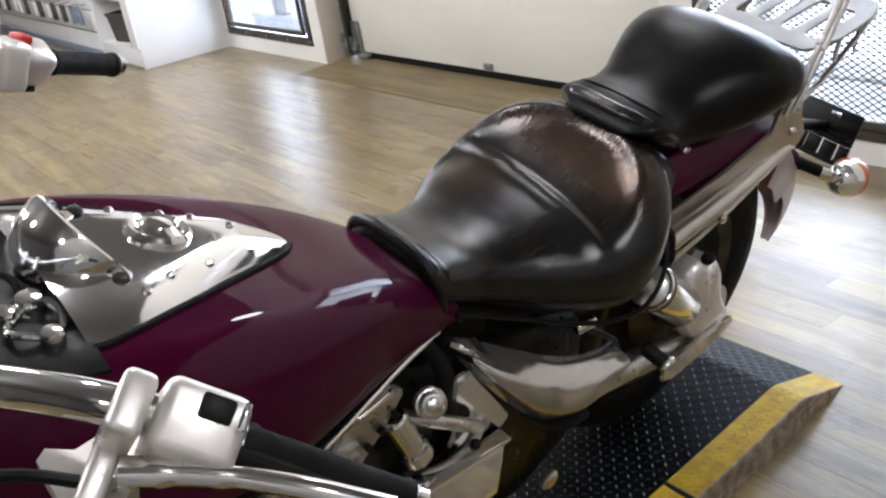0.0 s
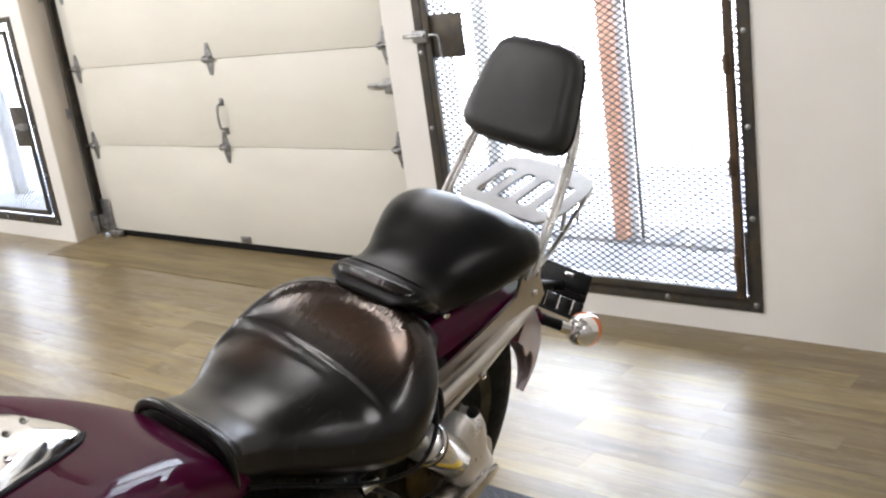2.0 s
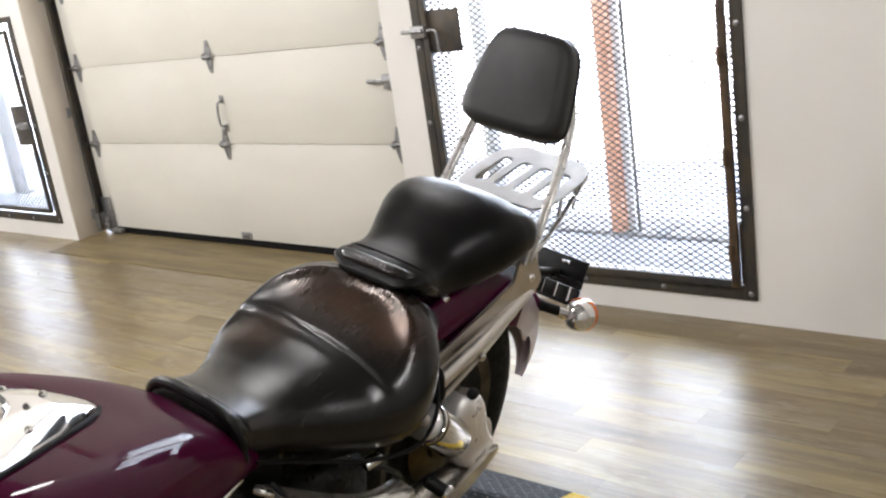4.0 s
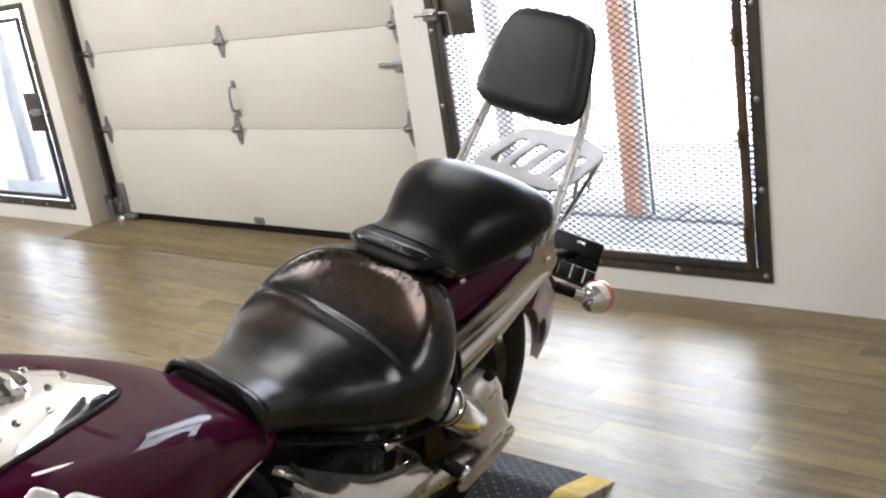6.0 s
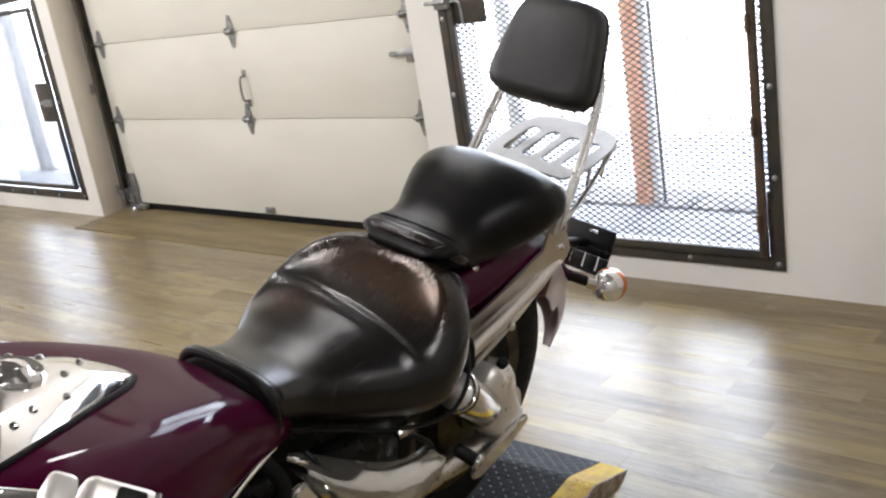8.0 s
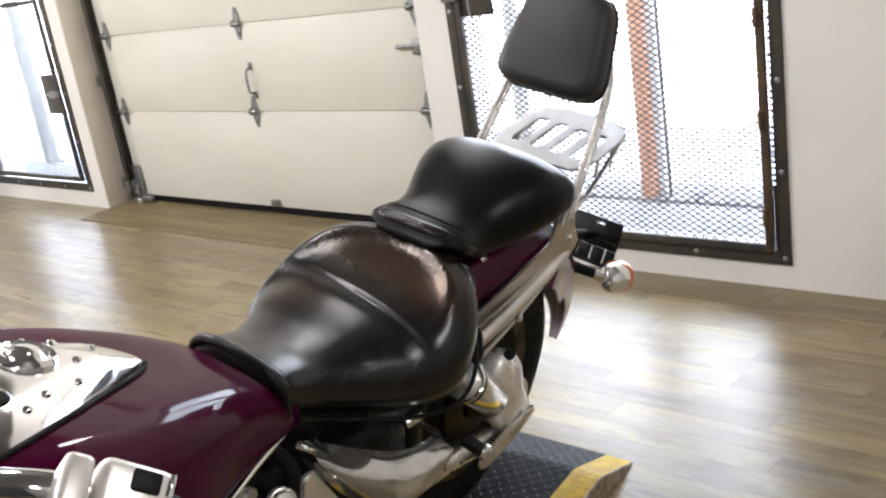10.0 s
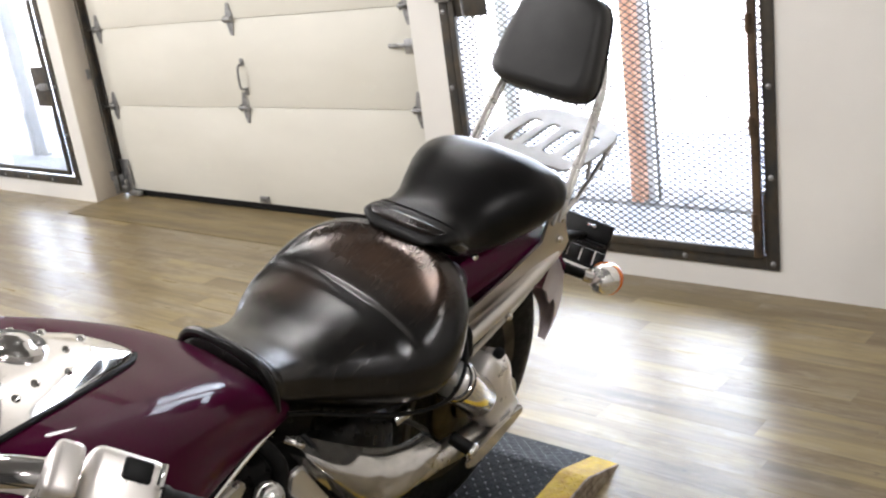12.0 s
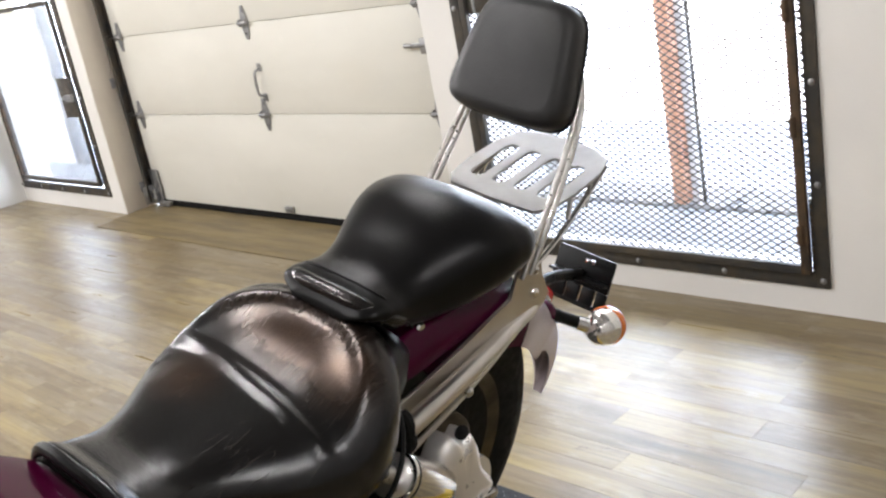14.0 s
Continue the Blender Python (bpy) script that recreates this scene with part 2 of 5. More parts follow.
def wall_block(name, y0, y1, z0, z1):
    return slab(name, (WX + WT / 2, (y0 + y1) / 2, (z0 + z1) / 2), (WT, y1 - y0, z1 - z0), WALL, label="white painted plaster wall beside the doors", category="wall")


wall_block("wall_front_1", Y0, MESH_R[0], 0, CEIL)
wall_block("wall_front_2", MESH_R[0], MESH_R[1], 0, 0.105)
wall_block("wall_front_3", MESH_R[1], GARAGE[0], 0, CEIL)
wall_block("wall_front_4", GARAGE[1], MESH_L[0], 0, CEIL)
wall_block("wall_front_5", MESH_L[0], MESH_L[1], 0, 0.125)
wall_block("wall_front_6", MESH_L[1], Y1, 0, CEIL)
wall_block("wall_front_7", MESH_R[0], MESH_R[1], H_OPEN, CEIL)
wall_block("wall_front_8", GARAGE[0], GARAGE[1], H_OPEN + 0.25, CEIL)
wall_block("wall_front_9", MESH_L[0], MESH_L[1], H_LOW, CEIL)
slab("wall_back", (XB - 0.1, (Y0 + Y1) / 2, CEIL / 2), (0.2, Y1 - Y0 + 0.4, CEIL), SHADEWALL, label="plain unseen back wall, darkened like an unlit room", category="wall")
slab("wall_side_1", ((XB + WX) / 2, Y0 - 0.1, CEIL / 2), (WX - XB, 0.2, CEIL), MIDWALL, label="plain unseen side wall, greyed to dim its reflection", category="wall")
slab("wall_side_2", ((XB + WX) / 2, Y1 + 0.1, CEIL / 2), (WX - XB, 0.2, CEIL), WALL, label="white painted wall behind the shelving", category="wall")
slab("ceiling", ((XB + WX) / 2 + 0.05, (Y0 + Y1) / 2, CEIL + 0.1), (WX - XB + 0.5, Y1 - Y0 + 0.6, 0.2), CEILING, label="plain unseen ceiling, darkened to cut fill light", category="ceiling")


def ceiling_light():
    ob = thing("pendant_light", pose(0, 0, CEIL), "pendant light on a thin rod with a small round cap", "pendant light", "pendant lights")
    bm = bmesh.new()
    lathe(bm, [(0.055, 0.0), (0.055, -0.02), (0.02, -0.03), (0.006, -0.035), (0.006, -0.36), (0.01, -0.37)], None, 16)
    part("rod", bm, DARKSTEEL, ob)
    bm = bmesh.new()
    lathe(bm, [(0.004, -0.365), (0.03, -0.37), (0.045, -0.385), (0.05, -0.405), (0.045, -0.41), (0.004, -0.41)], None, 24)
    part("cap", bm, WHITEPLASTIC, ob)
    return ob


first = ceiling_light()
first.matrix_basis = pose(*LAMP_SPOTS[0], CEIL)
for _x, _y in LAMP_SPOTS[1:]:
    copy_thing(first, pose(_x, _y, CEIL))


# ---- garage door ----
def hinge_mesh():
    """A sectional-door hinge: two tapered leaves, a knuckle and its pin, facing -x."""
    bm = bmesh.new()
    for s in (1, -1):
        pts = [(-0.034, 0.006), (0.034, 0.006), (0.030, 0.03), (0.012, 0.095), (-0.012, 0.095), (-0.030, 0.03)]
        a = [bm.verts.new((0.0, y, s * z)) for y, z in pts]
        b = [bm.verts.new((-0.005, y * 0.94, s * z)) for y, z in pts]
        bm.faces.new(a)
        bm.faces.new(b)
        for k in range(6):
            bm.faces.new((a[k], a[(k + 1) % 6], b[(k + 1) % 6], b[k]))
        lathe(bm, [(0.006, 0), (0.006, 0.004), (0.003, 0.007)], Matrix.Translation((-0.005, 0, s * 0.065)) @ Matrix.Rotation(radians(-90), 4, "Y"), 8)
    lathe(bm, [(0.013, -0.036), (0.014, -0.034), (0.014, 0.034), (0.013, 0.036)], Matrix.Translation((-0.018, 0, 0)) @ Matrix.Rotation(radians(90), 4, "X"), 12)
    lathe(bm, [(0.006, -0.05), (0.006, 0.05)], Matrix.Translation((-0.018, 0, 0)) @ Matrix.Rotation(radians(90), 4, "X"), 8)
    for s in (-1, 1):
        box(bm, (-0.012, s * 0.03, 0), (0.024, 0.004, 0.04), 0.001)
    return bm


DX = 3.585
JAMBTAN = mat("stained_tan_jamb", (0.62, 0.56, 0.475), 0.6, base2=(0.52, 0.46, 0.385), scale=5, stretch=(1, 1, 0.35), rough2=0.75, bump=0.15)
bm = bmesh.new()
box(bm, (WX + WT / 2, GARAGE[1] - 0.004, 1.17), (WT - 0.006, 0.008, 2.34), 0.002)
tagged(mesh_ob("trim", bm, JAMBTAN), "stained tan lining of the garage opening's side", "trim", "", "structure")
garage = thing("garage_door", pose(DX, 0, 0), "closed cream sectional garage door with galvanised hardware", "garage door")
gy0, gy1 = 3.30, 6.43
seams = [0.045, 0.663, 1.194, 1.722, 2.25, 2.63]
for z0, z1 in zip(seams, seams[1:]):
    bm = bmesh.new()
    box(bm, (0.025, (gy0 + gy1) / 2, (z0 + z1) / 2), (0.045, gy1 - gy0, z1 - z0 - 0.003), 0.003)
    part("door_section", bm, DOORWHITE, garage)
bm = bmesh.new()
box(bm, (0.024, (gy0 + gy1) / 2, (seams[0] + seams[-1]) / 2), (0.02, gy1 - gy0 - 0.02, seams[-1] - seams[0] - 0.02))
part("seam_backing", bm, DOORWHITE, garage)
bm = bmesh.new()
tube([(0.03, gy0, 0.024), (0.03, gy1, 0.024)], 0.024, 10, bm)
box(bm, (0.004, (gy0 + gy1) / 2, 0.047), (0.012, gy1 - gy0, 0.014), 0.002)
part("bottom_seal", bm, RUBBER, garage, "black rubber bottom seal")
for a, b in ((GARAGE[0], gy0 + 0.01), (gy1 - 0.01, GARAGE[1])):
    bm = bmesh.new()
    box(bm, (0.065, (a + b) / 2, 1.32), (0.02, b - a + 0.03, 2.66), 0.002)
    part("stop_strip", bm, JAMBTAN, garage, "tan weather strip beside the door")
hinge = part("hinge", hinge_mesh(), GALV, garage, "galvanised steel hinge")
hinge.matrix_basis = pose(-0.001, 4.85, 0.665)
for z in (0.665, 1.196, 1.724):
    for y in (3.42, 4.85, 6.316):
        if (y, z) != (4.85, 0.665):
            ob = new("hinge", hinge.data)
            ob.parent, ob.matrix_basis, ob["label"] = garage, pose(-0.001, y, z), "galvanised steel hinge"
for s, y in ((1, 6.316), (-1, 3.42)):
    for z in (0.665, 1.196, 1.724):
        bm = bmesh.new()
        tube([(-0.03, y, z), (-0.03, y + s * 0.105, z)], 0.0055, 8, bm)
        lathe(bm, [(0.008, -0.01), (0.022, -0.01), (0.024, 0), (0.022, 0.01), (0.008, 0.01)], Matrix.Translation((-0.03, y + s * 0.10, z)) @ Matrix.Rotation(radians(90), 4, "X"), 16)
        part("roller", bm, DARKSTEEL, garage, "roller on its steel stem")
    bm = bmesh.new()
    box(bm, (-0.012, y + s * 0.045, 0.15), (0.006, 0.115, 0.25), 0.002)
    box(bm, (-0.05, y + s * 0.095, 0.10), (0.10, 0.005, 0.13), 0.002)
    box(bm, (-0.03, y + s * 0.045, 0.085), (0.04, 0.006, 0.1), 0.002)
    lathe(bm, [(0.012, -0.03), (0.012, 0.03)], Matrix.Translation((-0.035, y + s * 0.06, 0.075)) @ Matrix.Rotation(radians(90), 4, "X"), 12)
    box(bm, (-0.03, y - s * 0.055, 0.035), (0.04, 0.13, 0.03), 0.004)
    for k in range(3):
        lathe(bm, [(0.007, 0), (0.007, 0.006), (0.003, 0.008)], Matrix.Translation((-0.015, y + s * 0.06, 0.07 + 0.05 * k)) @ Matrix.Rotation(radians(-90), 4, "Y"), 6)
    part("bottom_bracket", bm, GALV, garage, "galvanised bottom corner bracket")
    bm = bmesh.new()
    ty = y + s * 0.105
    box(bm, (-0.03, ty + s * 0.018, 1.2), (0.062, 0.004, 2.3), 0.0015)
    box(bm, (-0.06, ty, 1.2), (0.004, 0.036, 2.3), 0.0015)
    box(bm, (0.0, ty, 1.2), (0.004, 0.036, 2.3), 0.0015)
    box(bm, (-0.062, ty - s * 0.018, 1.2), (0.012, 0.003, 2.3), 0.001)
    part("track", bm, DARKSTEEL, garage, "dark steel vertical roller track")
    bm = bmesh.new()
    for z in (0.16, 0.9, 1.7):
        box(bm, (-0.01, ty + s * 0.032, z), (0.06, 0.024, 0.055), 0.002)
        box(bm, (-0.035, ty + s * 0.041, z), (0.10, 0.004, 0.07), 0.001)
    part("track_bracket", bm, GALV, garage)
# lift handle
bm = bmesh.new()
tube([(0, 4.81, 0.93), (-0.035, 4.812, 0.92), (-0.045, 4.813, 0.88), (-0.045, 4.815, 0.82), (-0.035, 4.817, 0.785), (0, 4.818, 0.775)], 0.0075, 10, bm)
for z in (0.94, 0.765):
    box(bm, (-0.003, 4.814, z), (0.006, 0.032, 0.045), 0.002)
part("lift_handle", bm, GALV, garage, "bent steel lift handle")
# side latch
bm = bmesh.new()
box(bm, (-0.012, 3.405, 0.995), (0.024, 0.10, 0.075), 0.004)
box(bm, (-0.02, 3.48, 1.0), (0.012, 0.15, 0.022), 0.003)
lathe(bm, [(0.009, 0), (0.012, 0.01), (0.012, 0.05), (0.008, 0.055)], Matrix.Translation((-0.02, 3.51, 1.0)) @ Matrix.Rotation(radians(-90), 4, "X"), 12)
part("slide_latch", bm, GALV, garage, "steel slide latch")
bm = bmesh.new()
box(bm, (-0.006, 4.835, 0.082), (0.012, 0.085, 0.04), 0.003)
for k in (-1, 0, 1):
    box(bm, (-0.014, 4.835 + k * 0.024, 0.085), (0.006, 0.012, 0.012), 0.001)
part("bottom_clip", bm, GALV, garage)


# ---- mesh security doors ----
def expanded_mesh(y0, y1, z0, z1, long=0.044, short=0.0135, wid=0.0027, dep=0.0020):
    """A sheet of expanded metal: zigzag strands, row by row, that meet at the knuckles."""
    verts, faces = [], []
    rows = int((z1 - z0) / short)
    cols = int((y1 - y0) / (long / 2))
    for r in range(rows):
        for c in range(cols):
            ya, yb = y0 + c * long / 2, y0 + (c + 1) * long / 2
            up = (c + r) % 2 == 0
            za, zb = (z0 + r * short, z0 + (r + 1) * short) if up else (z0 + (r + 1) * short, z0 + r * short)
            k = len(verts)
            for y, z in ((ya, za), (yb, zb)):
                e = 0.0012 if z == za else -0.0012
                verts += [(e - dep, y, z - wid), (e + dep, y, z - wid), (e + dep, y, z + wid), (e - dep, y, z + wid)]
            faces += [(k + a, k + (a + 1) % 4, k + 4 + (a + 1) % 4, k + 4 + a) for a in range(4)]
    me = bpy.data.meshes.new("expanded_mesh")
    me.from_pydata(verts, [], faces)
    me.materials.append(DARKSTEEL)
    return me


def bolt_head(bm, p, r=0.009):
    lathe(bm, [(r * 1.3, 0), (r * 1.3, 0.002), (r, 0.003), (r * 0.9, 0.006), (r * 0.4, 0.008)], Matrix.Translation(p) @ Matrix.Rotation(radians(-90), 4, "Y"), 10)


def security_door(y0, y1, z0, z1, hinge_right, label):
    """An outer frame of angle steel bolted to the wall, and inside it a leaf of flat bars with expanded metal."""
    ob = thing("security_door", pose(WX, 0, 0), label, "mesh door")
    fw = 0.048
    for c, w in (((y0 + fw / 2, (z0 + z1) / 2), (fw, z1 - z0)), ((y1 - fw / 2, (z0 + z1) / 2), (fw, z1 - z0)),
                 (((y0 + y1) / 2, z0 + 0.03), (y1 - y0 - 2 * fw, 0.06)), (((y0 + y1) / 2, z1 - 0.021), (y1 - y0 - 2 * fw, 0.042))):
        bm = bmesh.new()
        box(bm, (-0.004, c[0], c[1]), (0.014, w[0], w[1]), 0.002)
        part("frame_bar", bm, DARKSTEEL, ob, "dark steel frame bar")
    for y, lip in ((y0 + fw - (0.002 if hinge_right else -0.009), 0.007 if hinge_right else 0.016), (y1 - fw - 0.009, 0.016)):
        bm = bmesh.new()
        box(bm, (0.012, y, (z0 + z1) / 2), (0.04, lip, z1 - z0 - 0.104), 0.002)
        if lip < 0.01:
            box(bm, (0.004, y + 0.009, z0 + 0.19), (0.008, 0.016, 0.26), 0.002)
            for k in range(int((z1 - z0 - 0.45) / 0.0225)):
                box(bm, (0.004, y + 0.009, z0 + 0.34 + 0.0225 * k), (0.004, 0.016, 0.0075))
        part("frame_lip", bm, RUSTY if hinge_right else DARKSTEEL, ob)
    # the leaf
    a0, a1, b0, b1 = y0 + (0.058 if hinge_right else 0.071), y1 - 0.071, z0 + (0.055 if hinge_right else 0.078), z1 - 0.086
    lw = 0.032
    bars = ((a0 + lw / 2, (b0 + b1) / 2, lw, b1 - b0), (a1 - lw / 2, (b0 + b1) / 2, lw, b1 - b0), ((a0 + a1) / 2, b0 + lw / 2, a1 - a0 - 2 * lw, lw), ((a0 + a1) / 2, b1 - lw / 2, a1 - a0 - 2 * lw, lw))
    for k, (yc, zc, w, h) in enumerate(bars):
        bm = bmesh.new()
        box(bm, (-0.022, yc, zc), (0.022, w, h), 0.002)
        part("leaf_bar", bm, RUSTY if k == (0 if hinge_right else 1) else DARKSTEEL, ob, "rust-stained leaf bar" if k == (0 if hinge_right else 1) else "")
    mesh = new("expanded_mesh", expanded_mesh(y0 + 0.05, y1 - 0.05, b0 + 0.01, b1 - 0.01))
    mesh.parent, mesh.matrix_basis, mesh["label"] = ob, pose(-0.006, 0, 0), "dark expanded-metal mesh"
    zs = [z0 + 0.028 + 0.348 * k for k in range(int((z1 - z0) / 0.348))]
    bolt = None
    for y, z in [(y, z) for y in (y0 + 0.022, y1 - 0.022) for z in zs] + [(y0 + 0.022 + 0.375 * k, z0 + 0.024) for k in range(1, int((y1 - y0) / 0.375) + 1)]:
        if bolt is None:
            bm = bmesh.new()
            bolt_head(bm, (0, 0, 0))
            bolt = part("bolt", bm, GALV, ob, "round zinc bolt head")
            bolt.matrix_basis = pose(-0.011, y, z)
        else:
            o = new("bolt", bolt.data)
            o.parent, o.matrix_basis = ob, pose(-0.011, y, z)
    return ob


door_r = security_door(MESH_R[0], MESH_R[1], 0.10, H_OPEN, True, "dark steel mesh security door with rusted hinge side")
bm = bmesh.new()
box(bm, (-0.012, 2.835, 1.24), (0.006, 0.19, 0.19), 0.002)
part("lock_plate", bm, DARKSTEEL, door_r, "dark steel lock guard plate")
bm = bmesh.new()
box(bm, (-0.035, 2.965, 1.245), (0.03, 0.085, 0.055), 0.006)
lathe(bm, [(0.009, 0), (0.009, 0.12)], Matrix.Translation((-0.055, 2.93, 1.25)) @ Matrix.Rotation(radians(-90), 4, "X"), 10)
tube([(-0.055, 2.90, 1.25), (-0.058, 2.86, 1.25), (-0.058, 2.845, 1.23), (-0.058, 2.842, 1.15)], 0.006, 8, bm)
part("slide_bolt", bm, GALV, door_r, "galvanised slide bolt")
# welded strap hinges and bright stile slot
for z in (0.30, 0.68, 1.06, 1.44, 1.82):
    bm = bmesh.new()
    lathe(bm, [(0.011, -0.035), (0.012, -0.03), (0.012, 0.03), (0.011, 0.035)], Matrix.Translation((-0.034, MESH_R[0] + 0.083, z)), 10)
    box(bm, (-0.031, MESH_R[0] + 0.073, z), (0.006, 0.028, 0.05), 0.001)
    part("leaf_hinge", bm, RUSTY, door_r)

door_l = security_door(MESH_L[0], MESH_L[1], 0.12, H_LOW, False, "low dark steel mesh security gate in a white wall")
bm = bmesh.new()
box(bm, (-0.035, 6.80, 0.85), (0.008, 0.22, 0.28), 0.002)
part("lock_plate", bm, DARKSTEEL, door_l, "dark steel lock guard plate")
bm = bmesh.new()
box(bm, (-0.05, 6.76, 0.85), (0.03, 0.10, 0.05), 0.006)
box(bm, (-0.052, 6.83, 0.85), (0.02, 0.05, 0.02), 0.004)
part("slide_bolt", bm, GALV, door_l)

# outside: yard, kerb, posts, canopy edge
bm = bmesh.new()
box(bm, (0, 0, 0), (400, 400, 0.4))
tagged(place(mesh_ob("ground", bm, CONCRETE), Matrix.Translation((WX + WT + 200.02, 4, -0.21))), "pale sunlit concrete yard outside the doors", "ground", "", "structure")
GREYPOST = mat("grey_post_paint", (0.30, 0.30, 0.30), 0.5, base2=(0.25, 0.25, 0.25), scale=9)
PALEPOST = mat("pale_post_paint", (0.62, 0.61, 0.60), 0.5, base2=(0.55, 0.54, 0.53), scale=9)
# added emissive panel: stands in for bright sky, gives the floor its bluish glare
BACKDROP = bpy.data.materials.new("glowing_sky_panel")
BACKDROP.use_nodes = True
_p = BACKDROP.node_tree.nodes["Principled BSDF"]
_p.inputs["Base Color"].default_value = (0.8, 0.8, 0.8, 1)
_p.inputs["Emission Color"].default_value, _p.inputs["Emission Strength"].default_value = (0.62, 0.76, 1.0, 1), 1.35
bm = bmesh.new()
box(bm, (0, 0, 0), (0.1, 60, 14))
tagged(place(mesh_ob("backdrop", bm, BACKDROP), Matrix.Translation((15.0, 5.0, 6.5))), "plain glowing panel added in place of bright sky", "backdrop", "", "structure")
# strip next to the doors, the building's shade put into its darker grey
PAVING = mat("shade_toned_paving", (0.20, 0.20, 0.20), 0.8, base2=(0.25, 0.25, 0.245), scale=5, bump=0.3, bump_scale=60, rough2=0.9)
KERB = mat("weathered_kerb", (0.16, 0.155, 0.15), 0.85, base2=(0.24, 0.23, 0.22), scale=9, bump=0.4, bump_scale=50)


def outside_post(x, y, w, material, label, cat="post"):
    ob = thing("post", pose(x, y, -0.01), label, cat, "posts outside the doors")
    bm = bmesh.new()
    box(bm, (0, 0, 1.5), (w, w, 3.0), 0.006)
    part("shaft", bm, material, ob)
    bm = bmesh.new()
    box(bm, (0, 0, 0.01), (w * 1.7, w * 1.7, 0.02), 0.004)
    part("foot", bm, KERB, ob)
    return ob


outside_post(4.34, 2.615, 0.072, ORANGEWOOD, "orange painted timber post on the yard")
outside_post(4.37, 2.548, 0.045, PALEPOST, "pale grey steel post on the yard")
outside_post(4.35, 2.503, 0.016, DARKSTEEL, "thin dark steel rod on the yard")
outside_post(4.34, 3.40, 0.07, GREYPOST, "light grey steel post on the yard")
outside_post(4.34, 9.14, 0.10, GREYPOST, "light grey steel post on the yard")
bm = bmesh.new()
for k in range(6):
    box(bm, (0, 0.2 + 1.3 * k, 0), (0.30, 1.28, 0.05), 0.012)
bm2 = bmesh.new()
box(bm2, (0, 0, 0), (0.66, 14.0, 0.02), 0.003)
tagged(place(mesh_ob("pavement", bm2, PAVING), Matrix.Translation((3.97, 4.5, -0.004))), "grey paving strip along the doors, darkened as building shade", "pavement", "", "structure")
tagged(place(mesh_ob("kerb", bm, KERB), Matrix.Translation((4.45, 0.2, 0.0))), "weathered grey concrete kerb outside the doors", "kerb", "", "structure")

# ---- shelving on the far side ----
shelf = thing("shelf_unit", pose(2.585, 8.20, 0), "white built-in shelf unit with open bays", "shelf unit")
for nm, c, s in (("side_panel", (0.4, 0.015, 1.1), (0.8, 0.03, 2.2)), ("side_panel", (0.4, 1.055, 1.1), (0.8, 0.03, 2.2)), ("base", (0.4, 0.535, 0.085), (0.79, 1.008, 0.15)),
                 ("shelf_board", (0.4, 0.535, 0.565), (0.79, 1.008, 0.025)), ("shelf_board", (0.4, 0.535, 1.05), (0.79, 1.008, 0.025)), ("back_panel", (0.79, 0.535, 1.18), (0.015, 1.008, 2.02)),
                 ("front_stile", (-0.008, 0.075, 1.18), (0.018, 0.15, 2.02)), ("top_panel", (0.4, 0.535, 2.2), (0.79, 1.008, 0.03))):
    bm = bmesh.new()
    box(bm, c, s, 0.002)
    part(nm, bm, WHITEPLASTIC, shelf)

binn = thing("storage_bin", pose(2.775, 8.85, 0.165, 0, 0, 8), "charcoal plastic storage bin with a rim", "bin")
bm = bmesh.new()
loft([[(sx * a, sy * b, z) for sx, sy in ((-1, -1), (1, -1), (1, 1), (-1, 1))] for a, b, z in ((0.10, 0.17, 0.0), (0.12, 0.195, 0.22), (0.13, 0.205, 0.225), (0.13, 0.205, 0.25), (0.118, 0.19, 0.25), (0.10, 0.17, 0.03))], bm)
part("tub", bm, GREYBIN, binn, smooth=False)
bm = bmesh.new()
box(bm, (-0.132, 0, 0.2), (0.012, 0.09, 0.02), 0.004)
part("handle", bm, GREYBIN, binn)
VIOLETBOX = mat("violet_card", (0.14, 0.05, 0.2), 0.6, base2=(0.1, 0.04, 0.16), scale=9)
for y, h in ((8.75, 0.12), (9.0, 0.09)):
    ob = thing("carton", pose(2.8, y, 0.578), "small violet carton on the shelf", "box", "cartons on the shelf")
    bm = bmesh.new()
    box(bm, (0, 0, h / 2), (0.2, 0.16, h), 0.003)
    part("body", bm, VIOLETBOX, ob)
    bm = bmesh.new()
    box(bm, (0, 0, h + 0.0015), (0.202, 0.03, 0.003), 0.001)
    part("tape", bm, WHITEPLASTIC, ob)

# slatted display wall with hooks
BLUEGREY = mat("blue_grey_band", (0.16, 0.21, 0.29), 0.5, base2=(0.22, 0.26, 0.33), scale=5)
slat = thing("display_wall", pose(2.62, 9.26, 0), "white slatted display wall with hanging stock", "display wall")
for k in range(9):
    bm = bmesh.new()
    box(bm, (0.01, 2.1, 0.12 + 0.2 * k), (0.02, 4.2, 0.185), 0.004)
    part("slat", bm, WHITEPLASTIC, slat)
for z in (0.03, 0.62):
    bm = bmesh.new()
    box(bm, (-0.015, 2.1, z), (0.03, 4.2, 0.06), 0.004)
    part("band", bm, BLUEGREY, slat, "blue-grey trim band")
